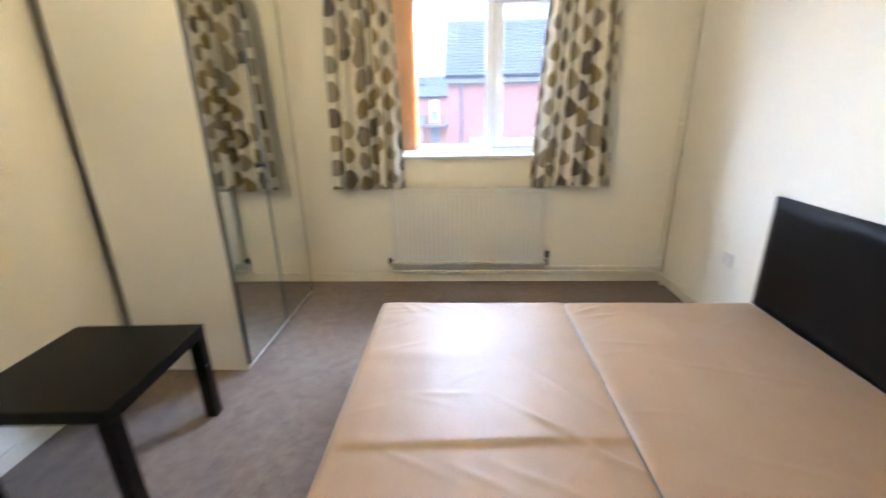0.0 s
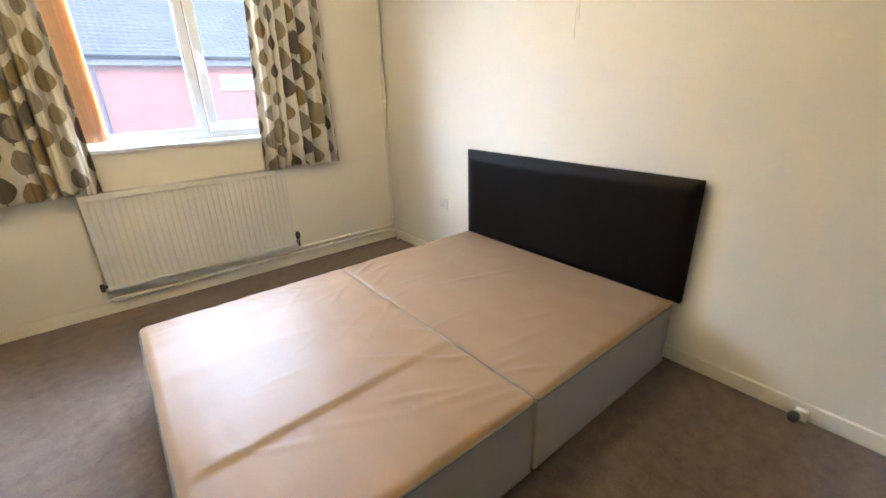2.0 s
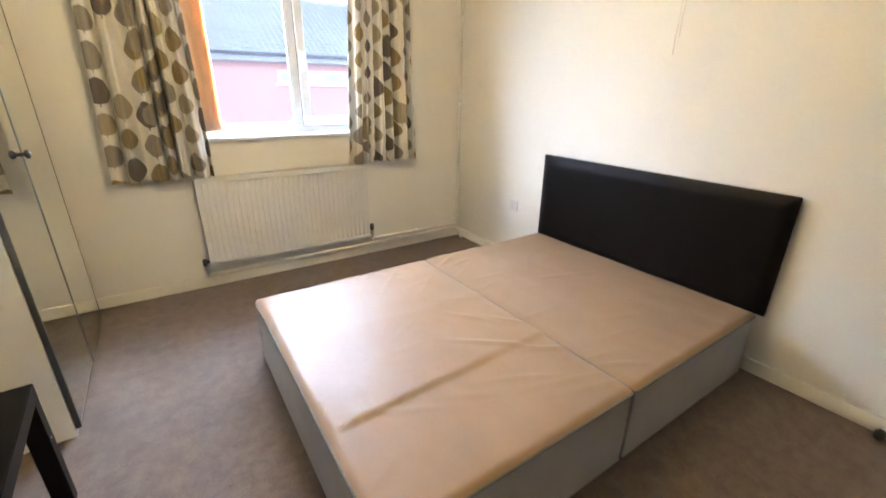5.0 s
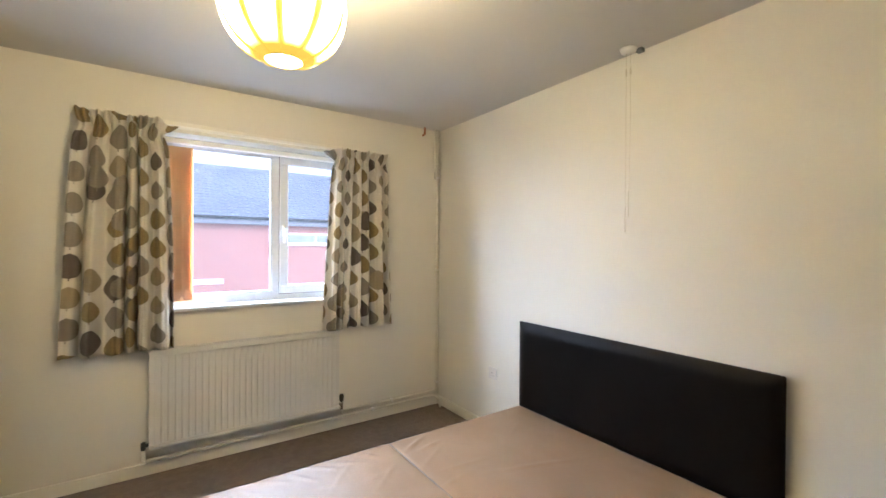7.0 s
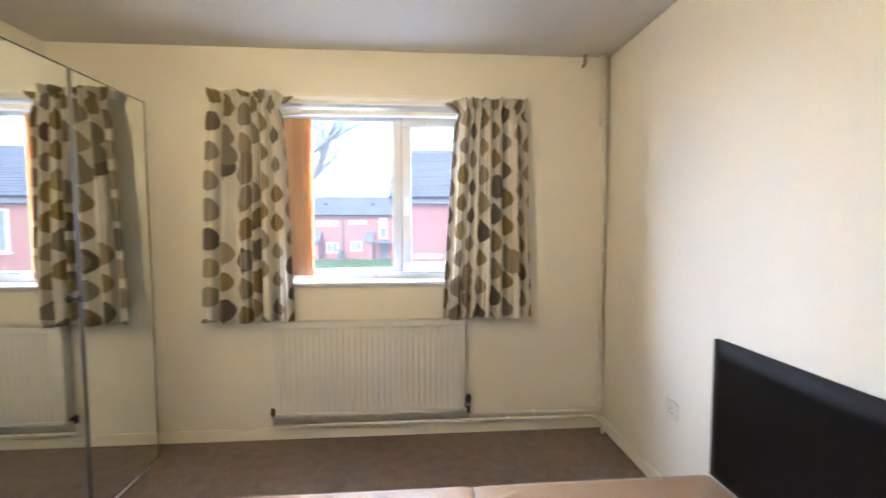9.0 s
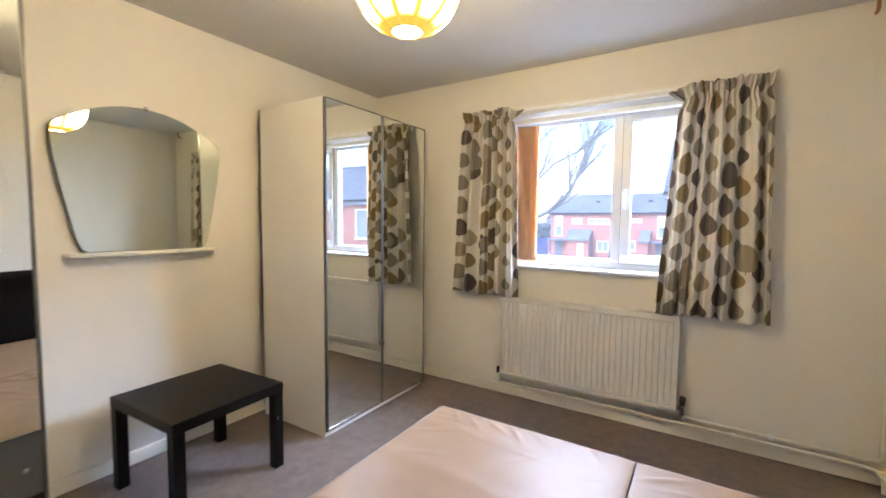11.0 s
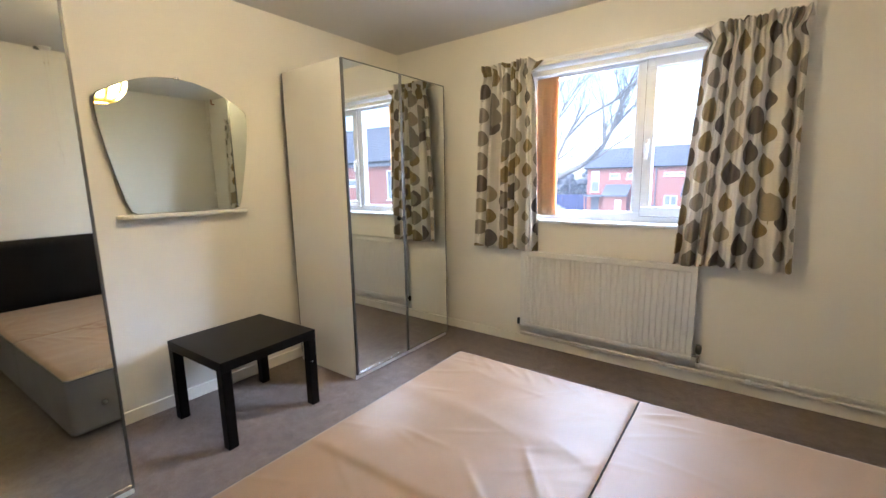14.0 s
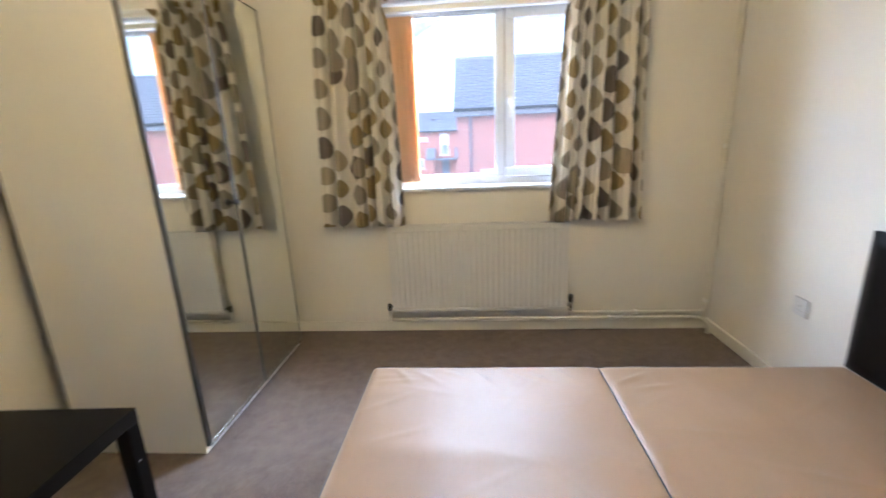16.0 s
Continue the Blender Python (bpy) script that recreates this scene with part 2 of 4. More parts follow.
def lit_paper():
    """Yellow lantern paper lit from within, with deeper yellow doubled seams along the ribs and round the lower rim."""
    g = Graph("lit_yellow_paper")
    v = g.coords()
    fibre = g.noise(v, 40, 4)
    sep = g.node("ShaderNodeSeparateXYZ", Vector=v)
    turn = g.math("ARCTAN2", sep.outputs[1], sep.outputs[0])
    seam = g.math("ABSOLUTE", g.math("SINE", g.math("MULTIPLY", turn, 5.0)))
    panel = g.node("ShaderNodeMapRange", Value=seam, From_Min=0.25, From_Max=0.62).outputs[0]
    rim = g.node("ShaderNodeMapRange", Value=sep.outputs[2], From_Min=0.012, From_Max=0.05).outputs[0]
    thin = g.math("MULTIPLY", panel, rim)
    glow = g.mix(thin, (1.0, 0.62, 0.05), g.mix(fibre, (1.0, 0.75, 0.36), (1.0, 0.79, 0.44)))
    power = g.math("ADD", 0.16, g.math("MULTIPLY", thin, LANTERN))
    return g.finish((0.8, 0.62, 0.25), 0.8, fibre, 0.001, 0.3, Emission_Color=glow, Emission_Strength=power)


def brick_material():
    g = Graph("red_brick")
    v = g.coords()
    sep = g.node("ShaderNodeSeparateXYZ", Vector=v)
    across = g.math("ADD", sep.outputs[0], sep.outputs[1])
    flat = g.node("ShaderNodeCombineXYZ", X=across, Y=sep.outputs[2])
    b = g.node("ShaderNodeTexBrick", Vector=flat.outputs[0], Scale=1.0, Mortar_Size=0.01, Brick_Width=0.225, Row_Height=0.075)
    b.inputs["Color1"].default_value = (0.36, 0.14, 0.12, 1)
    b.inputs["Color2"].default_value = (0.41, 0.17, 0.145, 1)
    b.inputs["Mortar"].default_value = (0.36, 0.24, 0.21, 1)
    col = g.mix(g.math("MULTIPLY", g.noise(v, 0.5, 5), 0.3), b.outputs["Color"], (0.34, 0.14, 0.125))
    return g.finish(col, 0.85, b.outputs["Fac"], 0.004, 0.3)


def mirror_material(name, tint):
    g = Graph(name)
    smear = g.noise(g.coords(), 3.0, 5)
    return g.finish(tint, g.math("MULTIPLY", smear, 0.035), metal=1.0)


def glass_material():
    """Clear panes; a faint translucent share is added for the veil of glare."""
    g = Graph("window_glass")
    mat = g.finish((1.0, 1.0, 1.0), 0.0, IOR=1.06, Transmission_Weight=1.0)
    veil = g.node("ShaderNodeBsdfTranslucent", Color=(0.86, 0.92, 1.0, 1))
    veil_share = g.math("ADD", 0.007, g.math("MULTIPLY", g.noise(g.coords(), 4, 5), 0.007))
    both = g.node("ShaderNodeMixShader", Fac=veil_share)
    g.tree.links.new(g.bsdf.outputs[0], both.inputs[1])
    g.tree.links.new(veil.outputs[0], both.inputs[2])
    g.tree.links.new(both.outputs[0], g.tree.nodes["Material Output"].inputs[0])
    return mat


CARPET, TICKING, CURTAIN = carpet_material(), ticking_material(), curtain_material()
BRICK, MIRROR, GLASS = brick_material(), mirror_material("mirror_glass", (0.78, 0.80, 0.76)), glass_material()
OLD_MIRROR = mirror_material("aged_mirror_glass", (0.62, 0.66, 0.60))
SHADE = lit_paper()
SOCKET = two_scale("aged_socket_plastic", (0.58, 0.56, 0.535), (0.64, 0.62, 0.595), fine=40, broad=8, rough=0.4, bump=0.0002)
BLIND = translucent("orange_blind_cloth", (0.8, 0.58, 0.38), (0.92, 0.66, 0.41), 0.52)
HOUSE_GLASS = two_scale("house_window_glass", (0.16, 0.2, 0.26), (0.3, 0.34, 0.4), fine=4, broad=1.0, rough=0.08)


# ---- building helpers ----
def cuboid(x0, x1, y0, y1, z0, z1, bevel=0.0, segments=2, bm=None):
    one = bmesh.new()
    bmesh.ops.create_cube(one, size=1.0)
    for v in one.verts:
        v.co = (x0 + (v.co.x + 0.5) * (x1 - x0), y0 + (v.co.y + 0.5) * (y1 - y0), z0 + (v.co.z + 0.5) * (z1 - z0))
    if bevel:
        bmesh.ops.bevel(one, geom=one.edges[:], offset=bevel, segments=segments, profile=0.5, affect="EDGES")
    return one if bm is None else join(bm, one)


def join(bm, other):
    made = {}
    for v in other.verts:
        made[v] = bm.verts.new(v.co)
    for f in other.faces:
        bm.faces.new([made[v] for v in f.verts]).smooth = f.smooth
    other.free()
    return bm


def tube(points, radius, sides=10, bm=None, caps=True, radii=None):
    """A round bar along a line of points."""
    bm = bm or bmesh.new()
    pts = [Vector(p) for p in points]
    rings = []
    side = None
    for i, p in enumerate(pts):
        d = (pts[min(i + 1, len(pts) - 1)] - pts[max(i - 1, 0)]).normalized()
        if side is None:
            side = d.orthogonal().normalized()
        side = (side - d * side.dot(d)).normalized()
        up = d.cross(side)
        r = radii[i] if radii else radius
        rings.append([bm.verts.new(p + r * (math.cos(a) * side + math.sin(a) * up)) for a in (2 * math.pi * k / sides for k in range(sides))])
    for a, b in zip(rings, rings[1:]):
        for k in range(sides):
            bm.faces.new((a[k], a[(k + 1) % sides], b[(k + 1) % sides], b[k])).smooth = True
    if caps:
        bm.faces.new(rings[0][::-1])
        bm.faces.new(rings[-1])
    return bm


def lathe(profile, axis_at=(0, 0, 0), sides=32, turn=None, bm=None):
    """Profile of (radius, height) turned round z, then placed."""
    bm = bm or bmesh.new()
    m = Matrix.Translation(axis_at) @ (turn or Matrix.Identity(4))
    rings = [[bm.verts.new(m @ Vector((r * math.cos(a), r * math.sin(a), h))) for a in (2 * math.pi * k / sides for k in range(sides))] for r, h in profile]
    for a, b in zip(rings, rings[1:]):
        for k in range(sides):
            bm.faces.new((a[k], a[(k + 1) % sides], b[(k + 1) % sides], b[k])).smooth = True
    for ring in (rings[0], rings[-1]):
        if (ring[0].co - ring[sides // 2].co).length > 1e-4:
            bm.faces.new(ring)
    return bm


def sheet(nu, nv, place, bm=None, uv=None):
    """A grid of nu by nv cells; place(a, b) with a and b from 0 to 1."""
    bm = bm or bmesh.new()
    g = [[bm.verts.new(place(i / nu, j / nv)) for j in range(nv + 1)] for i in range(nu + 1)]
    layer = bm.loops.layers.uv.verify() if uv else None
    for i in range(nu):
        for j in range(nv):
            f = bm.faces.new((g[i][j], g[i + 1][j], g[i + 1][j + 1], g[i][j + 1]))
            f.smooth = True
            if uv:
                for loop, (a, b) in zip(f.loops, ((i, j), (i + 1, j), (i + 1, j + 1), (i, j + 1))):
                    loop[layer].uv = uv(a / nu, b / nv)
    return bm


def prism(outline, thickness_axis, t0, t1, bevel=0.0):
    """An outline of 2D points in the other two axes, pulled from t0 to t1 along an axis (0, 1 or 2)."""
    bm = bmesh.new()

    def at(p, t):
        q = list(p)
        q.insert(thickness_axis, t)
        return q

    a = [bm.verts.new(at(p, t0)) for p in outline]
    b = [bm.verts.new(at(p, t1)) for p in outline]
    n = len(outline)
    bm.faces.new(a)
    bm.faces.new(b[::-1])
    for k in range(n):
        bm.faces.new((a[k], b[k], b[(k + 1) % n], a[(k + 1) % n]))
    if bevel:
        rim = [e for e in bm.edges if len({v in a for v in e.verts}) == 1]
        bmesh.ops.bevel(bm, geom=rim, offset=bevel, segments=1, profile=0.5, affect="EDGES")
    return bm


def make(name, bm, material):
    bmesh.ops.recalc_face_normals(bm, faces=bm.faces[:])
    me = bpy.data.meshes.new(name)
    bm.to_mesh(me)
    bm.free()
    me.materials.append(material)
    return new(name, me)


ORIGIN = {}


def thing(name, at, label, category, group=""):
    """An Empty at the base of a thing of several parts."""
    ob = new(name)
    ob.empty_display_size = 0.1
    ob.location = at
    ORIGIN[ob] = Vector(at)
    return tagged(ob, label, category, group)


def part(name, bm, material, parent, label=""):
    """Link a bmesh, given in world places, as one mesh under a thing or a part."""
    base = ORIGIN[parent]
    bmesh.ops.translate(bm, verts=bm.verts[:], vec=-base)
    ob = make(name, bm, material)
    ob.parent = parent
    ORIGIN[ob] = base
    if label:
        ob["label"] = label
    return ob


def solid(name, bm, material, label, category, group="", kind=""):
    """A thing or a piece of the setting that is one mesh; its origin stays at the world's."""
    ob = make(name, bm, material)
    ORIGIN[ob] = Vector((0, 0, 0))
    return tagged(ob, label, category, group, kind)


# ---- the room ----
XW, XE, YS, YN, H = -1.16, 2.195, -0.45, 3.68, 2.395
WX0, WX1, WZ0, WZ1 = 0.12, 1.46, 0.985, 2.075      # window opening
T = 0.28                                           # outer wall

solid("floor", cuboid(XW - 0.1, XE + 0.1, YS - 0.1, YN + 0.1, -0.15, 0.0), CARPET, "worn brown-grey cut-pile carpet", "carpet", kind="structure")
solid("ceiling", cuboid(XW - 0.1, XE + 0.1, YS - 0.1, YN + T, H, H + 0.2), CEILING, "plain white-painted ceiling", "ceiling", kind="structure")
solid("wall_west", cuboid(XW - 0.15, XW, YS - 0.15, YN + T, -0.15, H + 0.1), WALL, "cream-painted plaster wall", "wall", kind="structure")
solid("wall_east", cuboid(XE, XE + 0.15, YS - 0.15, YN + T, -0.15, H + 0.1), WALL, "cream-painted plaster wall", "wall", kind="structure")
solid("wall_south", cuboid(XW, XE, YS - 0.15, YS, -0.15, H + 0.1), WALL, "cream-painted plaster wall", "wall", kind="structure")
north = cuboid(XW, WX0, YN, YN + T, -0.15, H + 0.1)
cuboid(WX1, XE, YN, YN + T, -0.15, H + 0.1, bm=north)
cuboid(WX0, WX1, YN, YN + T, -0.15, WZ0, bm=north)
cuboid(WX0, WX1, YN, YN + T, WZ1, H + 0.1, bm=north)
solid("wall_north", north, WALL, "cream-painted plaster wall with a window opening", "wall", kind="structure")


def skirting(name, x0, x1, y0, y1):
    return solid(name, cuboid(x0, x1, y0, y1, 0.0, 0.072, 0.004), GLOSS, "white gloss-painted wooden skirting board", "skirting board", kind="structure")


skirting("baseboard", XW + 0.016, XE - 0.016, YN - 0.016, YN)
skirting("baseboard", XE - 0.016, XE, YS, YN)
skirting("baseboard", XW, XW + 0.016, YS, YN)
skirting("baseboard", XW + 0.016, XE - 0.016, YS, YS + 0.016)


# ---- window ----
def window():
    w = thing("window_1", (0.79, 3.85, WZ0), "white plastic double-glazed window with one opening sash", "window")
    w["kind"] = "structure"
    y0, y1 = 3.815, 3.885
    ring = cuboid(WX0, WX1, y0, y1, WZ0, WZ0 + 0.06, 0.005)
    cuboid(WX0, WX1, y0, y1, WZ1 - 0.055, WZ1, 0.005, bm=ring)
    cuboid(WX0, WX0 + 0.055, y0, y1, WZ0 + 0.06, WZ1 - 0.055, 0.005, bm=ring)
    cuboid(WX1 - 0.055, WX1, y0, y1, WZ0 + 0.06, WZ1 - 0.055, 0.005, bm=ring)
    part("window_frame", ring, UPVC, w)
    part("mullion", cuboid(0.828, 0.893, y0, y1, WZ0 + 0.06, WZ1 - 0.055, 0.005), UPVC, w)
    sx0, sx1, sz0, sz1 = 0.878, WX1 - 0.04, WZ0 + 0.045, WZ1 - 0.04
    s = cuboid(sx0, sx1, y0 - 0.018, y0 + 0.03, sz0, sz0 + 0.062, 0.006)
    cuboid(sx0, sx1, y0 - 0.018, y0 + 0.03, sz1 - 0.062, sz1, 0.006, bm=s)
    cuboid(sx0, sx0 + 0.06, y0 - 0.018, y0 + 0.03, sz0 + 0.062, sz1 - 0.062, 0.006, bm=s)
    cuboid(sx1 - 0.06, sx1, y0 - 0.018, y0 + 0.03, sz0 + 0.062, sz1 - 0.062, 0.006, bm=s)
    sash = part("sash", s, UPVC, w)
    # thin grey strips stand in for the shaded gap round the sash
    gap = 0.004
    shadow_ring = cuboid(sx0 - gap, sx1 + gap, y0 - 0.006, y0 - 0.001, sz0 - gap, sz0)
    cuboid(sx0 - gap, sx1 + gap, y0 - 0.006, y0 - 0.001, sz1, sz1 + gap, bm=shadow_ring)
    cuboid(sx0 - gap, sx0, y0 - 0.006, y0 - 0.001, sz0, sz1, bm=shadow_ring)
    cuboid(sx1, sx1 + gap, y0 - 0.006, y0 - 0.001, sz0, sz1, bm=shadow_ring)
    part("shadow_gap", shadow_ring, FASCIA, sash, "grey strips drawn for the shadow gap round the sash")
    h = cuboid(0.895, 0.915, y0 - 0.03, y0 - 0.016, 1.45, 1.53, 0.004)
    tube([(0.905, y0 - 0.03, 1.50), (0.905, y0 - 0.05, 1.50), (0.905, y0 - 0.055, 1.47), (0.905, y0 - 0.05, 1.40)], 0.008, bm=h)
    part("window_handle", h, PLASTIC, sash)
    for x0, x1, z0, z1, y in ((WX0 + 0.05, 0.832, WZ0 + 0.055, WZ1 - 0.05, y0 + 0.035), (sx0 + 0.055, sx1 - 0.055, sz0 + 0.057, sz1 - 0.057, y0 + 0.012)):
        p = part("pane", cuboid(x0, x1, y, y + 0.004, z0, z1), GLASS, w)
        p.visible_shadow = False
    bead = cuboid(WX0 + 0.055, 0.828, y0 + 0.004, y0 + 0.03, WZ0 + 0.06, WZ0 + 0.072, 0.003)
    cuboid(0.816, 0.828, y0 + 0.004, y0 + 0.03, WZ0 + 0.072, WZ1 - 0.067, 0.003, bm=bead)
    cuboid(WX0 + 0.055, WX0 + 0.067, y0 + 0.004, y0 + 0.03, WZ0 + 0.072, WZ1 - 0.067, 0.003, bm=bead)
    cuboid(WX0 + 0.055, 0.828, y0 + 0.004, y0 + 0.03, WZ1 - 0.067, WZ1 - 0.055, 0.003, bm=bead)
    part("glazing_bead", bead, UPVC, w)
    part("window_sill", cuboid(WX0 - 0.02, WX1 + 0.02, YN - 0.035, 3.815, 0.968, 0.99, 0.007, 3), UPVC, w)


window()


# ---- curtains, track and blind ----
def folds(a, seed, count):
    """Depth of the folds at a, 0 to 1 across the cloth: rounded crests and narrow valleys, unevenly spaced."""
    p = count * (a + 0.045 * math.sin(7.3 * a + seed) + 0.02 * math.sin(17 * a + 2 * seed))
    w = 0.5 + 0.5 * math.cos(2 * math.pi * p)
    return 1.0 - 2.1 * w ** 2 + 0.18 * math.sin(2 * math.pi * p * 2.6 + seed)


def curtain(name, top, bottom, z0, z1, seed, count, inner):
    """A gathered curtain; top and bottom give its two edges; inner: +1 where its free edge is the east one."""
    y = 3.614

    def place(a, b):
        # b: 0 at the hem, 1 at the top of the heading
        h = z0 + (z1 - z0) * b
        k = 1 - b
        x0, x1 = bottom[0] * k + top[0] * b, bottom[1] * k + top[1] * b
        x = x0 + (x1 - x0) * a + 0.014 * math.sin(3.0 * b + seed + 4 * a) * k + 0.006 * noise.noise((a * 9, b * 5, seed)) * k
        x += (0.5 * (x0 + x1) - x) * 0.1 * math.exp(-((b - 0.93) / 0.035) ** 2)
        deep = (0.03 + 0.013 * k) * (0.8 + 0.5 * noise.noise((a * 4, b * 1.3, seed + 9)))
        fold = folds(a + 0.02 * math.sin(3.1 * b + seed + 3 * a) * k, seed, count) * deep
        tape = math.exp(-((b - 0.955) / 0.014) ** 2)
        fold *= 1 - 0.6 * tape
        # close pleats hanging from the heading tape
        pleat = math.exp(-max(0.0, 0.955 - b) / 0.07)
        wave = 2 * math.pi * (count * 2.2 * a + 0.8 * noise.noise((a * 6, seed, 5)))
        fold = fold * (1 - 0.45 * pleat) + 0.02 * pleat * (1 - 0.5 * tape) * math.sin(wave)
        if b > 0.955:
            up = (b - 0.955) / 0.045
            fold = fold * (1 - 0.3 * up) + 0.008 * up * math.sin(wave + 0.6)
            h += 0.022 * noise.noise((a * 13, seed, 3)) * up
        fold += 0.012 * noise.noise((a * 5, b * 4, seed))
        edge = max(0.0, (a - 0.88) / 0.12 if inner > 0 else (0.12 - a) / 0.12)
        flap = edge * max(0.0, (b - 0.93) / 0.07)
        if b < 0.02:
            h += 0.006 * math.sin(9 * a + seed)
        return Vector((x + inner * 0.06 * flap, y - fold - 0.008 * k + 0.02 * flap, h - 0.03 * flap))

    n, m = 190, 70
    run = [0.0]
    for i in range(n):
        run.append(run[-1] + (place((i + 1) / n, 0.45) - place(i / n, 0.45)).length)
    bm = sheet(n, m, place, uv=lambda a, b: (run[round(a * n)] + seed * 0.31, b * (z1 - z0) + seed * 0.17))
    ob = make(name, bm, CURTAIN)
    mod = ob.modifiers.new("cloth", "SOLIDIFY")
    mod.thickness = 0.0025
    ORIGIN[ob] = Vector((0, 0, 0))
    tagged(ob, "cream cotton curtain printed with brown and olive leaves, drawn open", "curtain", "pair of curtains")
    tape = sheet(90, 2, lambda a, b: Vector((0, 0.012, 0)) + place(a, 0.935 + 0.035 * b))
    part("heading_tape", tape, PLASTIC, ob, "white gathered heading tape")
    return ob


curtain("curtain", (-0.225, 0.19), (-0.305, 0.24), 0.762, 2.125, 1.3, 6, 1)
curtain("curtain", (1.205, 1.645), (1.135, 1.67), 0.765, 2.105, 4.1, 7, -1)


def curtain_track():
    t = thing("curtain_track", (0.71, 3.66, 2.09), "white curtain track on a painted batten above the window", "curtain track")
    part("batten", cuboid(-0.22, 1.66, YN - 0.022, YN, 2.07, 2.135, 0.003), GLOSS, t)
    part("rail", cuboid(-0.2, 1.64, 3.634, 3.647, 2.088, 2.108, 0.003), PLASTIC, t)
    for x in (-0.1, 0.42, 0.95, 1.5):
        part("bracket", cuboid(x - 0.012, x + 0.012, 3.647, YN - 0.022, 2.09, 2.106, 0.002), PLASTIC, t)


curtain_track()


def vertical_blind():
    b = thing("vertical_blind", (0.29, 3.73, 1.02), "orange-brown vertical blind drawn together at the window's edge", "blind")
    rail = cuboid(WX0 + 0.004, WX1 - 0.004, 3.715, 3.755, 2.018, 2.05, 0.004)
    cuboid(WX0 + 0.004, WX1 - 0.004, 3.711, 3.715, 2.024, 2.03, 0.0, bm=rail)
    part("headrail", rail, PLASTIC, b, "white headrail")
    for k in range(11):
        x = 0.188 + 0.0105 * k
        turn = radians(31 + 3 * math.sin(k * 2.1))
        c, s = math.cos(turn), math.sin(turn)

        def place(u, v, x=x, c=c, s=s, k=k):
            w = (u - 0.5) * 0.089
            bow = 0.006 * math.cos((u - 0.5) * math.pi) + 0.003 * math.sin(2 * v + k)
            return (x + w * c - bow * s, 3.735 - w * s - bow * c, 1.03 + 0.965 * v)

        slat = make("slat", sheet(6, 12, place), BLIND)
        slat.modifiers.new("cloth", "SOLIDIFY").thickness = 0.0008
        slat.data.transform(Matrix.Translation(-ORIGIN[b]))
        slat.parent = b
        ORIGIN[slat] = ORIGIN[b]
        w = make("weight", prism([(x - 0.043 * c, 3.735 + 0.043 * s), (x + 0.043 * c, 3.735 - 0.043 * s), (x + 0.043 * c + 0.003, 3.735 - 0.043 * s + 0.001), (x - 0.043 * c + 0.003, 3.735 + 0.043 * s + 0.001)], 2, 1.022, 1.05), BLIND)
        w.data.transform(Matrix.Translation(-ORIGIN[b]))
        w.parent = slat
    part("control_cord", tube([(0.15, 3.70, 2.02), (0.152, 3.70, 1.5), (0.15, 3.70, 1.1)], 0.002, 6), PLASTIC, b)


vertical_blind()


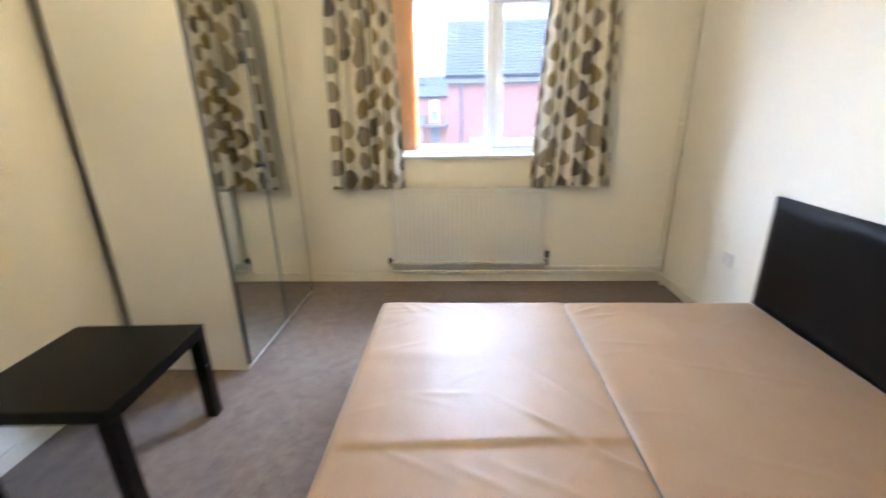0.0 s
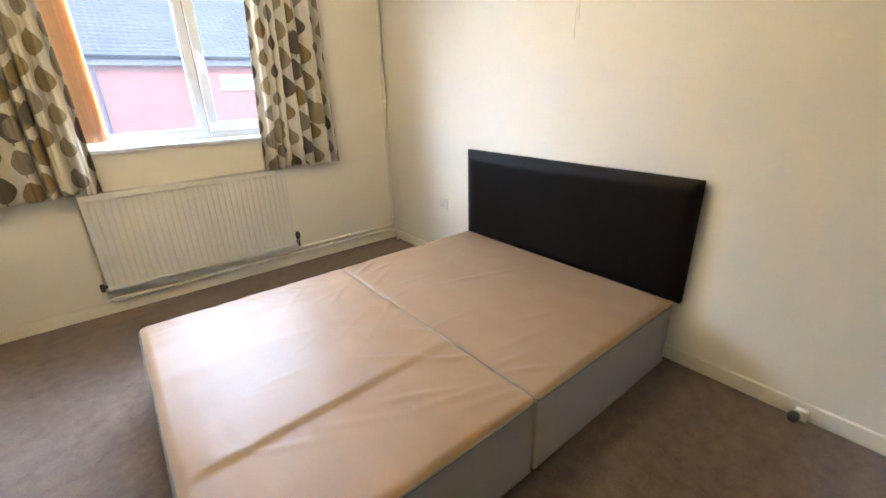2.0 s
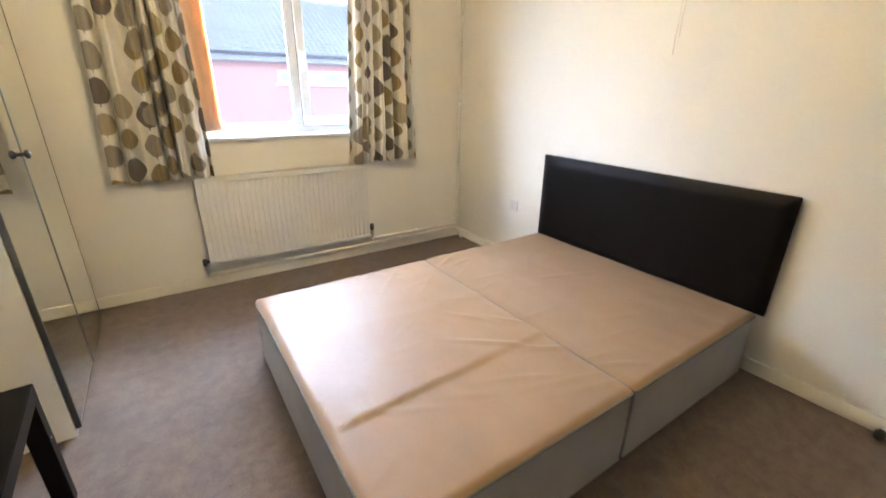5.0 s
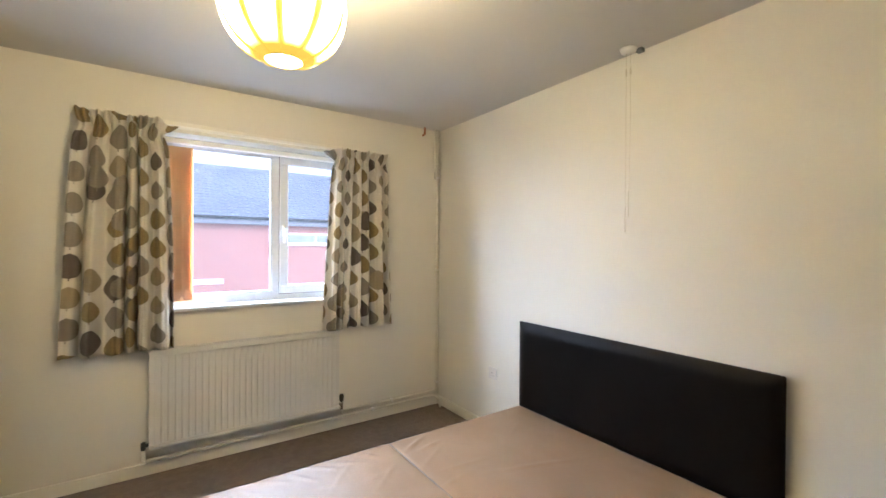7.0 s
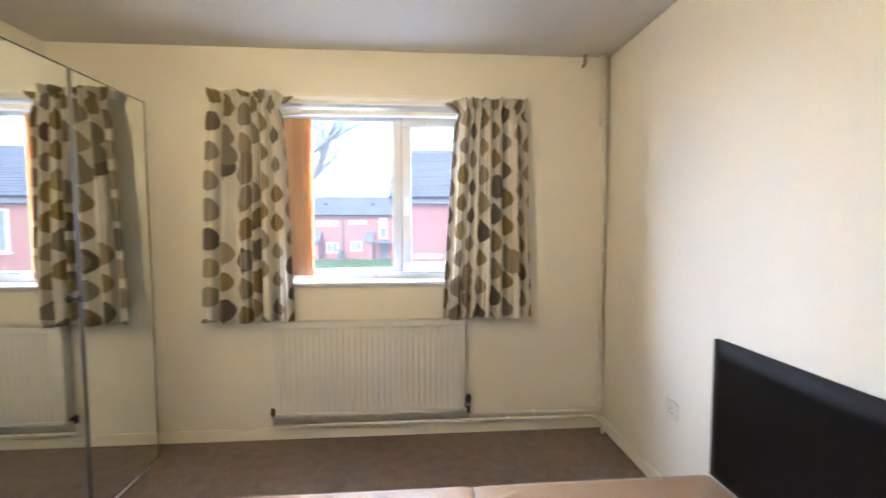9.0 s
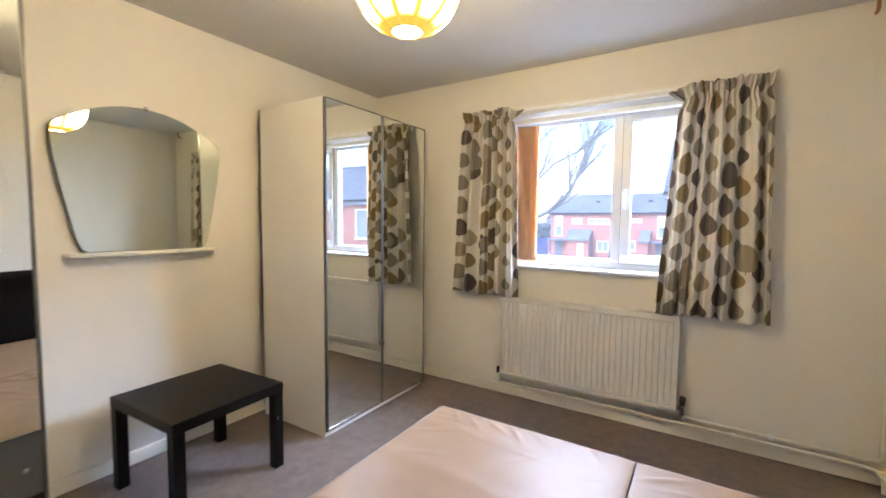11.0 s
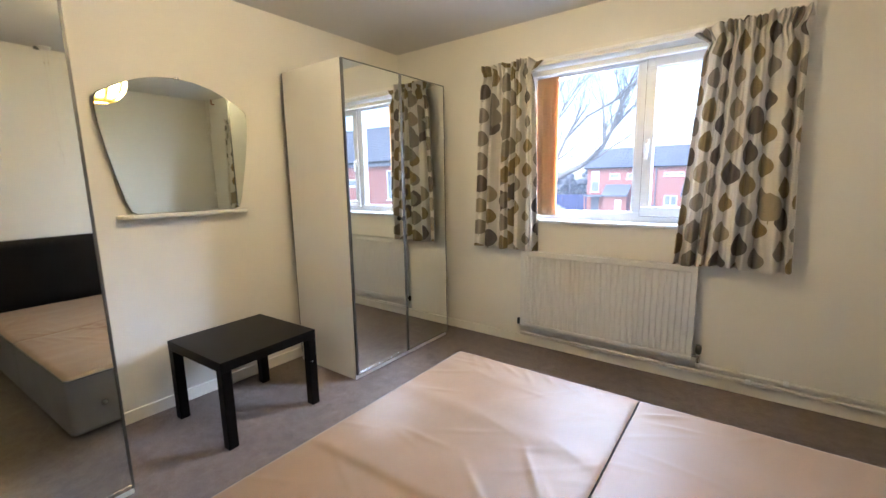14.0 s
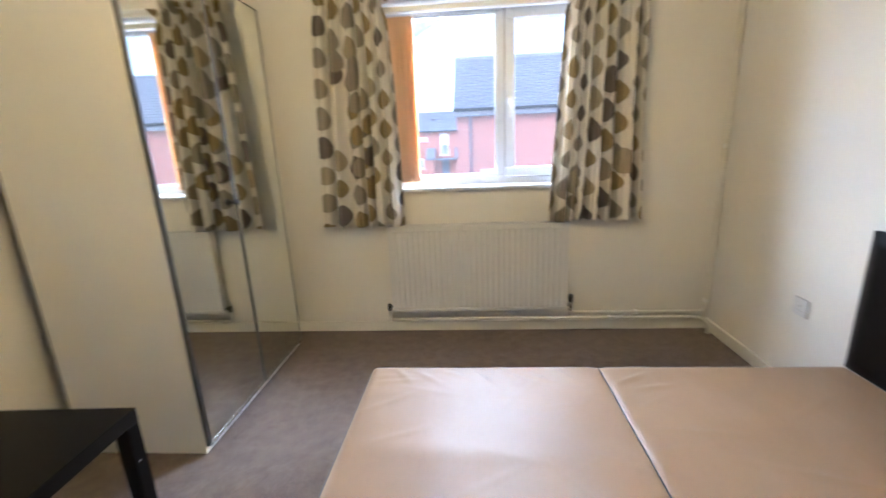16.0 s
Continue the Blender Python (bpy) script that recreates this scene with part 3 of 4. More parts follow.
# ---- radiator and pipes ----
def radiator():
    x0, x1, z0, z1, yf = 0.108, 1.258, 0.176, 0.757, 3.6
    r = thing("radiator", ((x0 + x1) / 2, 3.64, z0), "white enamelled steel panel radiator under the window", "radiator")
    n, wide = 31, x1 - x0 - 0.05
    prof = []
    for k in range(n):
        base = x0 + 0.025 + wide * k / n
        w = wide / n
        prof += [(base, yf + 0.0055), (base + 0.12 * w, yf + 0.0048), (base + 0.3 * w, yf + 0.0008), (base + 0.45 * w, yf), (base + 0.65 * w, yf), (base + 0.8 * w, yf + 0.0008), (base + 0.92 * w, yf + 0.0048)]
    prof = [(x0, yf + 0.004), (x0 + 0.022, yf + 0.004)] + prof + [(x1 - 0.022, yf + 0.004), (x1, yf + 0.004)]
    bm = bmesh.new()
    rows = [[bm.verts.new((x, y, z)) for x, y in prof] for z in (z0 + 0.03, z1 - 0.045)]
    lo = [bm.verts.new((x, yf + 0.004, z0 + 0.018)) for x, y in prof]
    hi = [bm.verts.new((x, yf + 0.004, z1 - 0.034)) for x, y in prof]
    lo2 = [bm.verts.new((x, yf + 0.001, z0)) for x, y in prof]
    hi2 = [bm.verts.new((x, yf + 0.001, z1 - 0.012)) for x, y in prof]
    for a, b in ((lo2, lo), (lo, rows[0]), (rows[0], rows[1]), (rows[1], hi), (hi, hi2)):
        for k in range(len(prof) - 1):
            bm.faces.new((a[k], a[k + 1], b[k + 1], b[k]))
    panel = part("front_panel", bm, RAD, r)
    panel.modifiers.new("steel", "SOLIDIFY").thickness = 0.0015
    part("back_panel", cuboid(x0 + 0.01, x1 - 0.01, yf + 0.046, yf + 0.058, z0, z1 - 0.02, 0.003), RAD, r)
    part("bottom_rim", cuboid(x0, x1, yf - 0.005, yf + 0.001, z0 - 0.002, z0 + 0.02, 0.0025), RAD, r)
    grille = cuboid(x0 - 0.002, x1 + 0.002, yf - 0.007, yf + 0.008, z1 - 0.034, z1, 0.004)
    cuboid(x0 - 0.002, x1 + 0.002, yf + 0.052, yf + 0.062, z1 - 0.016, z1, 0.003, bm=grille)
    for k in range(58):
        x = x0 + (x1 - x0) * (k + 0.5) / 58
        cuboid(x - 0.006, x + 0.006, yf + 0.008, yf + 0.052, z1 - 0.008, z1 - 0.003, bm=grille)
    part("top_grille", grille, RAD, r)
    for x in (x0, x1):
        part("side_panel", cuboid(x - 0.003, x + 0.003, yf + 0.003, yf + 0.062, z0 + 0.01, z1 - 0.004, 0.002), RAD, r)
    for x in (0.35, 1.0):
        part("bracket", cuboid(x - 0.015, x + 0.015, yf + 0.058, YN, 0.3, 0.62, 0.002), RAD, r)
    v = tube([(x0 - 0.035, 3.64, 0.19), (x0 + 0.01, 3.64, 0.19)], 0.011)
    lathe([(0.0, 0.0), (0.012, 0.0), (0.014, 0.02), (0.012, 0.045), (0.0, 0.05)], (x0 - 0.03, 3.64, 0.165), 14, bm=v)
    part("lockshield_valve", v, BLACK_PLASTIC, r, "dark lockshield valve")
    v = tube([(x1 - 0.01, 3.64, 0.19), (x1 + 0.04, 3.64, 0.19)], 0.011)
    lathe([(0.0, 0.0), (0.012, 0.0), (0.013, 0.05), (0.010, 0.06), (0.0, 0.06)], (x1 + 0.035, 3.64, 0.15), 14, bm=v)
    valve = part("control_valve", v, CHROME, r, "tarnished chrome valve")
    part("valve_cap", lathe([(0.0, 0.0), (0.016, 0.0), (0.018, 0.03), (0.015, 0.05), (0.0, 0.054)], (x1 + 0.035, 3.64, 0.212), 14), BLACK_PLASTIC, valve, "dark plastic valve cap")
    part("pipe_tail", tube([(x1 + 0.035, 3.64, 0.15), (x1 + 0.035, 3.642, 0.115)], 0.009), GLOSS, r)
    part("pipe_tail", tube([(x0 - 0.03, 3.64, 0.165), (x0 - 0.03, 3.645, 0.10), (x0 - 0.01, 3.65, 0.09)], 0.009), GLOSS, r)


radiator()


def pipe_run(name, pts, clips=()):
    p = thing(name, pts[0], "white-painted copper heating pipe along the wall", "pipe", "heating pipes")
    part("pipe", tube(pts, 0.0105, 12), GLOSS, p)
    for c in clips:
        part("pipe_clip", cuboid(c[0] - 0.012, c[0] + 0.012, c[1] - 0.012, c[1] + 0.016, c[2] - 0.012, c[2] + 0.012, 0.003), PLASTIC, p)
    return p


xc = XE - 0.036
pipe_run("heating_pipe", [(0.09, 3.642, 0.096), (0.5, 3.642, 0.096), (1.3, 3.642, 0.094), (2.08, 3.642, 0.092), (2.13, 3.635, 0.085), (2.155, 3.6, 0.06), (2.155, 3.585, 0.0)], [(1.55, 3.642, 0.093)])
pipe_run("heating_pipe", [(1.293, 3.65, 0.14), (1.33, 3.65, 0.131), (2.02, 3.65, 0.127), (xc - 0.02, 3.65, 0.13), (xc, 3.652, 0.15), (xc, 3.652, 0.6), (xc, 3.652, 1.4), (xc, 3.652, H)], [(1.72, 3.65, 0.129), (xc, 3.652, 1.18), (xc, 3.652, 1.98), (xc, 3.652, 0.2)])
pipe_run("heating_pipe", [(xc - 0.026, 3.652, 1.97), (xc - 0.026, 3.652, 2.2), (xc - 0.026, 3.652, H)])
stub = tube([(2.02, 3.645, H), (2.02, 3.645, 2.345), (2.02, 3.66, 2.335), (2.02, YN, 2.335)], 0.0085)
solid("pipe_stub", stub, COPPER, "short bare copper pipe in the ceiling corner", "pipe")


# ---- wardrobes with mirror doors ----
def wardrobe(y0, label, knobbed):
    """Two mirror doors on the east face; y0 is its south side."""
    x0, x1, w, top = XW + 0.068, -0.512, 1.0, 2.01
    wd = thing("wardrobe", ((x0 + x1) / 2, y0 + w / 2, 0), label, "wardrobe", "mirrored wardrobes")
    for a, b in ((y0, y0 + 0.018), (y0 + w - 0.018, y0 + w)):
        part("side_panel", cuboid(x0, x1 - 0.0005, a, b, 0.0, top, 0.0015, 1), LAMINATE, wd)
    part("top_panel", cuboid(x0, x1, y0 + 0.018, y0 + w - 0.018, top - 0.018, top - 0.001), LAMINATE, wd)
    part("floor_panel", cuboid(x0, x1 - 0.03, y0 + 0.018, y0 + w - 0.018, 0.055, 0.073), LAMINATE, wd)
    part("plinth", cuboid(x1 - 0.02, x1 - 0.003, y0 + 0.018, y0 + w - 0.018, 0.0, 0.055), LAMINATE, wd)
    part("back_panel", cuboid(x0 - 0.012, x0, y0 + 0.004, y0 + w - 0.004, 0.06, top - 0.003), DARK_EDGE, wd, "dark thin backing board")
    for n, (a, b) in enumerate(((y0 + 0.001, y0 + w / 2 - 0.0025), (y0 + w / 2 + 0.0025, y0 + w - 0.001))):
        z0, z1, xf = 0.036, top - 0.004, -0.492
        frame_bm = cuboid(x1 + 0.002, xf, a, a + 0.011, z0, z1, 0.001, 1)
        cuboid(x1 + 0.002, xf, b - 0.011, b, z0, z1, 0.001, 1, bm=frame_bm)
        cuboid(x1 + 0.002, xf, a + 0.011, b - 0.011, z1 - 0.007, z1, 0.001, 1, bm=frame_bm)
        door = part("door", frame_bm, ALU, wd, "mirror door in a slim metal frame")
        part("bottom_rail", cuboid(x1 + 0.002, xf, a + 0.011, b - 0.011, z0, z0 + 0.018, 0.001, 1), CHROME, door, "bright metal bottom rail")
        part("backing", cuboid(x1 + 0.003, xf - 0.006, a + 0.012, b - 0.012, z0 + 0.019, z1 - 0.008), LAMINATE, door)
        part("mirror", cuboid(xf - 0.005, xf - 0.001, a + 0.0115, b - 0.0115, z0 + 0.0185, z1 - 0.0075), MIRROR, door)
        k = b - 0.028 if n == 0 else a + 0.028
        if n == knobbed:
            knob = lathe([(0.008, 0.0), (0.008, 0.012), (0.016, 0.017), (0.018, 0.024), (0.014, 0.03), (0.0, 0.031)], (xf - 0.001, k, 1.03), 16, Matrix.Rotation(radians(90), 4, "Y"))
            part("knob", knob, BLACK_PLASTIC, door, "small black knob")
    return wd


wardrobe(2.466, "white wardrobe with two mirror doors in the window corner", 0)
askew = wardrobe(0.235, "white wardrobe with two mirror doors beside the wall mirror", 1)
swing = Matrix.Translation((-0.492, 1.235, 0)) @ Matrix.Rotation(radians(1.6), 4, "Z") @ Matrix.Translation((0.492, -1.235, 0))
askew.location, askew.rotation_euler.z = swing @ askew.location, radians(1.6)


# ---- black side table ----
def side_table():
    cx, cy, s, h = -0.745, 1.872, 0.55, 0.452
    t = thing("side_table", (cx, cy, 0), "square black-brown side table with thick straight legs on the carpet", "table")
    top = cuboid(cx - s / 2, cx + s / 2, cy - s / 2, cy + s / 2, h - 0.05, h, 0.003, 2)
    part("tabletop", top, TABLE, t)
    leg = 0.05
    for sx in (-1, 1):
        for sy in (-1, 1):
            x, y = cx + sx * (s / 2 - leg / 2 - 0.001), cy + sy * (s / 2 - leg / 2 - 0.001)
            part("leg", cuboid(x - leg / 2, x + leg / 2, y - leg / 2, y + leg / 2, 0.0, h - 0.05, 0.002, 1), TABLE, t)
    t.rotation_euler.z = radians(2.5)
    chips = cuboid(cx + 0.2755, cx + 0.2765, cy + 0.238, cy + 0.242, 0.266, 0.273)
    part("chip", chips, PLASTIC, t, "small pale chip in the dark foil")


side_table()


# ---- wall mirror ----
def wall_mirror():
    m = thing("wall_mirror", (XW, 1.83, 1.12), "frameless arched dressing mirror above a narrow white shelf", "mirror")
    right = [(2.10, 1.137), (2.125, 1.15), (2.145, 1.2), (2.17, 1.32), (2.195, 1.45), (2.215, 1.58), (2.222, 1.67), (2.22, 1.72), (2.205, 1.745), (2.17, 1.765), (2.1, 1.805), (2.02, 1.84), (1.93, 1.863), (1.835, 1.872)]
    outline = right + [(2 * 1.835 - y, z) for y, z in reversed(right[:-1])]
    spin = Matrix.Translation((XW + 0.024, 1.835, 0)) @ Matrix.Rotation(radians(1.05), 4, "Z") @ Matrix.Translation((-XW - 0.012, -1.835, 0))

    def hung(bm):
        bm.transform(spin)
        return bm

    part("backing", hung(prism([(1.835 + (y - 1.835) * 1.007, 1.5 + (z - 1.5) * 1.006) for y, z in outline], 0, XW + 0.001, XW + 0.006)), DARK_EDGE, m)
    part("mirror_glass", hung(prism(outline, 0, XW + 0.006, XW + 0.012, 0.0035)), OLD_MIRROR, m)
    clip = lathe([(0.0, 0.0), (0.011, 0.0), (0.011, 0.006), (0.006, 0.01), (0.0, 0.01)], (XW + 0.021, 1.835, 1.873), 14, Matrix.Rotation(radians(90), 4, "Y"))
    part("clip", clip, CHROME, m, "small metal clip")
    d, ya, yb = 0.085, 1.478, 2.168
    pts = [(XW, ya), (XW + 0.03, ya), (XW + 0.065, ya + 0.015), (XW + d, ya + 0.055), (XW + d, yb - 0.055), (XW + 0.065, yb - 0.015), (XW + 0.03, yb), (XW, yb)]
    shelf = prism(pts, 2, 1.117, 1.135, 0.003)
    part("shelf", shelf, GLOSS, m, "white-painted narrow shelf")


wall_mirror()


# ---- divan bed ----
BX0, BXM, BX1, BY0, BY1, BZ = 0.212, 1.168, 2.142, 1.222, 2.622, 0.335


creases = random.Random(21)
FOOT_CREASES = [(creases.uniform(0.25, 1.16), creases.uniform(1.25, 2.6), creases.uniform(-0.5, 0.9), creases.uniform(0.001, 0.0025), creases.uniform(0.06, 0.16)) for _ in range(26)]
# pulls that fan out from the joint
FOOT_CREASES += [(1.10 - 0.10 * (k % 3), 1.30 + 0.085 * k, -0.25 - 0.11 * k + 0.1 * (k % 2), 0.0045, 0.13) for k in range(8)]
FOOT_CREASES += [(0.35 + 0.11 * k, 2.55 - 0.02 * (k % 2), -0.9 + 0.2 * (k % 3), 0.004, 0.07) for k in range(7)]
HEAD_CREASES = [(creases.uniform(1.2, 2.1), creases.uniform(1.25, 2.6), creases.uniform(-0.4, 0.9), creases.uniform(0.001, 0.0028), creases.uniform(0.08, 0.2)) for _ in range(18)]
HEAD_CREASES += [(1.27, 2.52, 0.5, 0.008, 0.07), (1.33, 2.46, 0.2, 0.005, 0.07), (1.25, 1.34, -0.5, 0.006, 0.08), (1.22, 1.42, -0.2, 0.004, 0.08)]


def rumple(x, y, foot):
    """Height of creases in the loose cover."""
    h = 0.0035 * noise.noise((x * 5, y * 3.2, 2.0)) + 0.002 * noise.noise((x * 11, y * 6, 7.0))
    if foot:
        # a lapped fold along the base, and softer ones beside it
        lap = y - 1.60 - 0.05 * (x - 0.3) - 0.012 * noise.noise((x * 4, 0, 3))
        h += 0.011 / (1 + math.exp(-lap / 0.006)) * math.exp(-max(0.0, lap) / 0.16) * min(1.0, (x - BX0) / 0.1)
        for y0, amp, wide, bend in ((2.12, 0.006, 0.05, -0.05), (2.42, 0.003, 0.04, 0.03)):
            d = y - y0 - bend * (x - 0.3)
            h += amp * math.exp(-((d / wide) ** 2)) * (0.75 + 0.4 * noise.noise((x * 3, y0, 1)))
    for x0, y0, turn, amp, long in FOOT_CREASES if foot else HEAD_CREASES:
        c, s = math.cos(turn), math.sin(turn)
        along, across = (x - x0) * c + (y - y0) * s, (y - y0) * c - (x - x0) * s
        if abs(along) < 2.5 * long and abs(across) < 0.05:
            h += amp * math.exp(-((across / 0.013) ** 2) - (along / long) ** 2)
    return h


def divan_half(bed, name, x0, x1, foot):
    r = 0.035
    re, rw = (0.008, r) if foot else (r, 0.008)
    loop = []
    for q, cx, cy, a0 in ((re, x1 - re, BY1 - re, 0), (rw, x0 + rw, BY1 - rw, 90), (rw, x0 + rw, BY0 + rw, 180), (re, x1 - re, BY0 + re, 270)):
        loop += [(cx + q * math.cos(radians(a0 + k * 15)), cy + q * math.sin(radians(a0 + k * 15))) for k in range(7)]
    bm = bmesh.new()
    rings = []
    for z, grow in ((0.022, -0.004), (0.03, 0.0), (0.12, 0.002), (0.24, 0.001), (BZ - 0.022, 0.0), (BZ - 0.015, -0.001)):
        mx, my = (x0 + x1) / 2, (BY0 + BY1) / 2
        rings.append([bm.verts.new((x + math.copysign(grow, x - mx), y + math.copysign(grow, y - my), z)) for x, y in loop])
    for a, b in zip(rings, rings[1:]):
        for k in range(len(loop)):
            bm.faces.new((a[k], a[(k + 1) % len(loop)], b[(k + 1) % len(loop)], b[k])).smooth = True
    bm.faces.new(rings[0])
    bm.faces.new(rings[-1])
    base = part(name, bm, GREY_CLOTH, bed, "divan base half in plain grey cloth")

    def place(a, b):
        ca, cb = (x0, x1 + 0.005) if foot else (x0 - 0.005, x1)
        x, y = ca + (cb - ca) * a, BY0 + (BY1 - BY0) * b
        joint = (cb - x) if foot else (x - ca)
        outer = (x - x0) if foot else (x1 - x)
        k = min(1.0, min(outer, y - BY0, BY1 - y) / 0.03, (joint + 0.003) / 0.006)
        corner_x = max(0.0, r - outer)
        corner_y = max(0.0, r - min(y - BY0, BY1 - y))
        d = math.hypot(corner_x, corner_y)
        if corner_x > 0 and corner_y > 0 and d > r:
            f = r / d
            x = (x0 + r - corner_x * f) if x < (x0 + x1) / 2 else (x1 - r + corner_x * f)
            y = (BY0 + r - corner_y * f) if y < (BY0 + BY1) / 2 else (BY1 - r + corner_y * f)
        seam = x1 if foot else x0
        dip = -0.003 * math.exp(-((x - seam) / 0.02) ** 2)
        return (x, y, BZ - 0.014 * (1 - k) ** 2 + k * rumple(x, y, foot) + dip)

    part("top_cover", sheet(110, 150, place), TICKING, base, "rumpled beige non-woven cover")
    part("piping", tube([(x, y, BZ - 0.016) for x, y in loop + loop[:1]], 0.0045, 8, caps=False), PIPING, base, "dark corded edge")
    for sx in (x0 + 0.12, x1 - 0.12):
        for sy in (BY0 + 0.12, BY1 - 0.12):
            part("glide", lathe([(0.0, 0.0), (0.022, 0.0), (0.024, 0.006), (0.02, 0.024), (0.0, 0.024)], (sx, sy, 0.0), 14), BLACK_PLASTIC, base)
    return base


def divan_bed():
    bed = thing("divan_bed", ((BX0 + BX1) / 2, (BY0 + BY1) / 2, 0), "bare double divan base in two halves with a dark padded headboard", "bed")
    foot = divan_half(bed, "foot_base", BX0, BXM - 0.008, True)
    divan_half(bed, "head_base", BXM + 0.008, BX1, False)
    for y in (BY0 + 0.144,):
        b = lathe([(0.0, 0.0), (0.012, 0.0), (0.012, 0.004), (0.007, 0.012), (0.0, 0.013)], (BX0, y, 0.15), 14, Matrix.Rotation(radians(-90), 4, "Y"))
        part("linking_stud", b, PLASTIC, foot, "small white plastic stud")
    # padded board
    y0, y1, z0, z1, xb, xf = 1.203, 2.637, 0.318, 0.884, XE - 0.018, 2.133

    def place(a, b):
        d = min(a * (y1 - y0), (1 - a) * (y1 - y0), b * (z1 - z0), (1 - b) * (z1 - z0))
        k = min(1.0, d / 0.07)
        puff = (xb - xf - 0.022) * (1 - (1 - k) ** 2.2) + 0.0012 * noise.noise((a * 9, b * 4, 1)) * k
        return (xb - 0.022 - puff, y0 + (y1 - y0) * a, z0 + (z1 - z0) * b)

    head = sheet(90, 50, place)
    cuboid(xb - 0.024, xb, y0, y1, z0, z1, 0.008, 3, bm=head)
    board = part("headboard", head, LEATHER, bed, "dark brown faux-leather padded headboard")
    for y in (y0 + 0.3, y1 - 0.3):
        part("strut", cuboid(xb - 0.018, xb, y - 0.03, y + 0.03, 0.02, z0 + 0.05, 0.002), DARK_EDGE, board, "wooden headboard strut")


divan_bed()


# ---- lamp ----
def pendant_lamp():
    cx, cy, zb, zt, R = 0.47, 1.97, 1.95, 2.285, 0.186
    lamp = thing("pendant_lamp", (cx, cy, zb), "lit round yellow paper lantern shade hanging from the ceiling", "lamp")
    n, m = 60, 16
    zc, hz = (zb + zt) / 2, (zt - zb) / 2

    def place(a, b):
        t = radians(-76 + 152 * b)
        ang = 2 * math.pi * a
        scallop = 1 - 0.022 * (1 - abs(math.sin(ang * 5))) ** 2
        r = R * math.cos(t) ** 0.85 * scallop
        return (cx + r * math.cos(ang), cy + r * math.sin(ang), zc + hz * math.sin(t) / math.sin(radians(76)))

    shade = part("shade", sheet(n, m, place), SHADE, lamp, "translucent yellow paper shade")
    for k in range(10):
        ang = math.pi * k / 5
        pts = []
        for i in range(17):
            t = radians(-76 + 152 * i / 16)
            r = R * math.cos(t) ** 0.85 * 0.985 + 0.001
            pts.append((cx + r * math.cos(ang), cy + r * math.sin(ang), zc + hz * math.sin(t) / math.sin(radians(76))))
        part("rib", tube(pts, 0.0034, 6), SHADE, shade)
    ring_r = R * math.cos(radians(76)) ** 0.85
    for z in (zb, zt):
        part("rim", tube([(cx + ring_r * math.cos(a), cy + ring_r * math.sin(a), z) for a in (2 * math.pi * k / 24 for k in range(25))], 0.003, 6), CORD, shade)
    part("lamp_holder", lathe([(0.0, 2.16), (0.016, 2.16), (0.018, 2.2), (0.014, 2.23), (0.005, 2.24), (0.0, 2.24)], (cx, cy, 0), 16), PLASTIC, lamp)
    part("flex", tube([(cx, cy, 2.24), (cx, cy, 2.37)], 0.003, 8), PLASTIC, lamp)
    part("ceiling_rose", lathe([(0.0, 2.36), (0.02, 2.362), (0.045, 2.378), (0.048, H), (0.0, H)], (cx, cy, 0), 24), PLASTIC, lamp)


pendant_lamp()


# ---- small fixtures ----
def pull_switch():
    x, y = 2.125, 1.85
    s = thing("pull_switch", (x, y, H), "white ceiling pull switch with two thin cords by the wall", "switch")
    part("base", lathe([(0.0, H - 0.022), (0.034, H - 0.02), (0.04, H - 0.008), (0.042, H), (0.0, H)], (x, y, 0), 24), PLASTIC, s)
    part("cap", cuboid(x + 0.025, x + 0.06, y - 0.055, y - 0.02, H - 0.02, H, 0.004), ALU, s, "dull grey fixing cap")
    for dy, z1 in ((0.012, 1.56), (-0.012, 1.64)):
        c = part("cord", tube([(x, y + dy, H - 0.02), (x + 0.003, y + dy, 2.0), (x, y + dy * 0.7, z1)], 0.0011, 6), CORD, s)
        part("toggle", lathe([(0.0, 2.26), (0.004, 2.262), (0.005, 2.28), (0.002, 2.298), (0.0, 2.298)], (x + 0.001, y + dy, 0), 10), CORD, c)
        part("tassel", tube([(x, y + dy * 0.7, z1 + 0.03), (x, y + dy * 0.7 + 0.003, z1 - 0.03), (x, y + dy * 0.7 + 0.001, z1 - 0.1)], 0.002, 6), CORD, c)


pull_switch()


def socket_outlet():
    y, z = 2.947, 0.448
    s = thing("socket_outlet", (XE, y, z), "greyish white single plastic socket on the cream wall", "socket")
    part("face_plate", cuboid(XE - 0.01, XE, y - 0.043, y + 0.043, z - 0.043, z + 0.043, 0.004, 3), SOCKET, s)
    part("rocker", cuboid(XE - 0.0135, XE - 0.009, y + 0.006, y + 0.022, z + 0.012, z + 0.03, 0.002), SOCKET, s)
    for dy, dz, w, h in ((0.0, 0.004, 0.004, 0.008), (-0.011, -0.016, 0.006, 0.004), (0.011, -0.016, 0.006, 0.004)):
        part("pin_hole", cuboid(XE - 0.0106, XE - 0.0095, y + dy - w / 2, y + dy + w / 2, z + dz - h / 2, z + dz + h / 2), BLACK_PLASTIC, s)


socket_outlet()


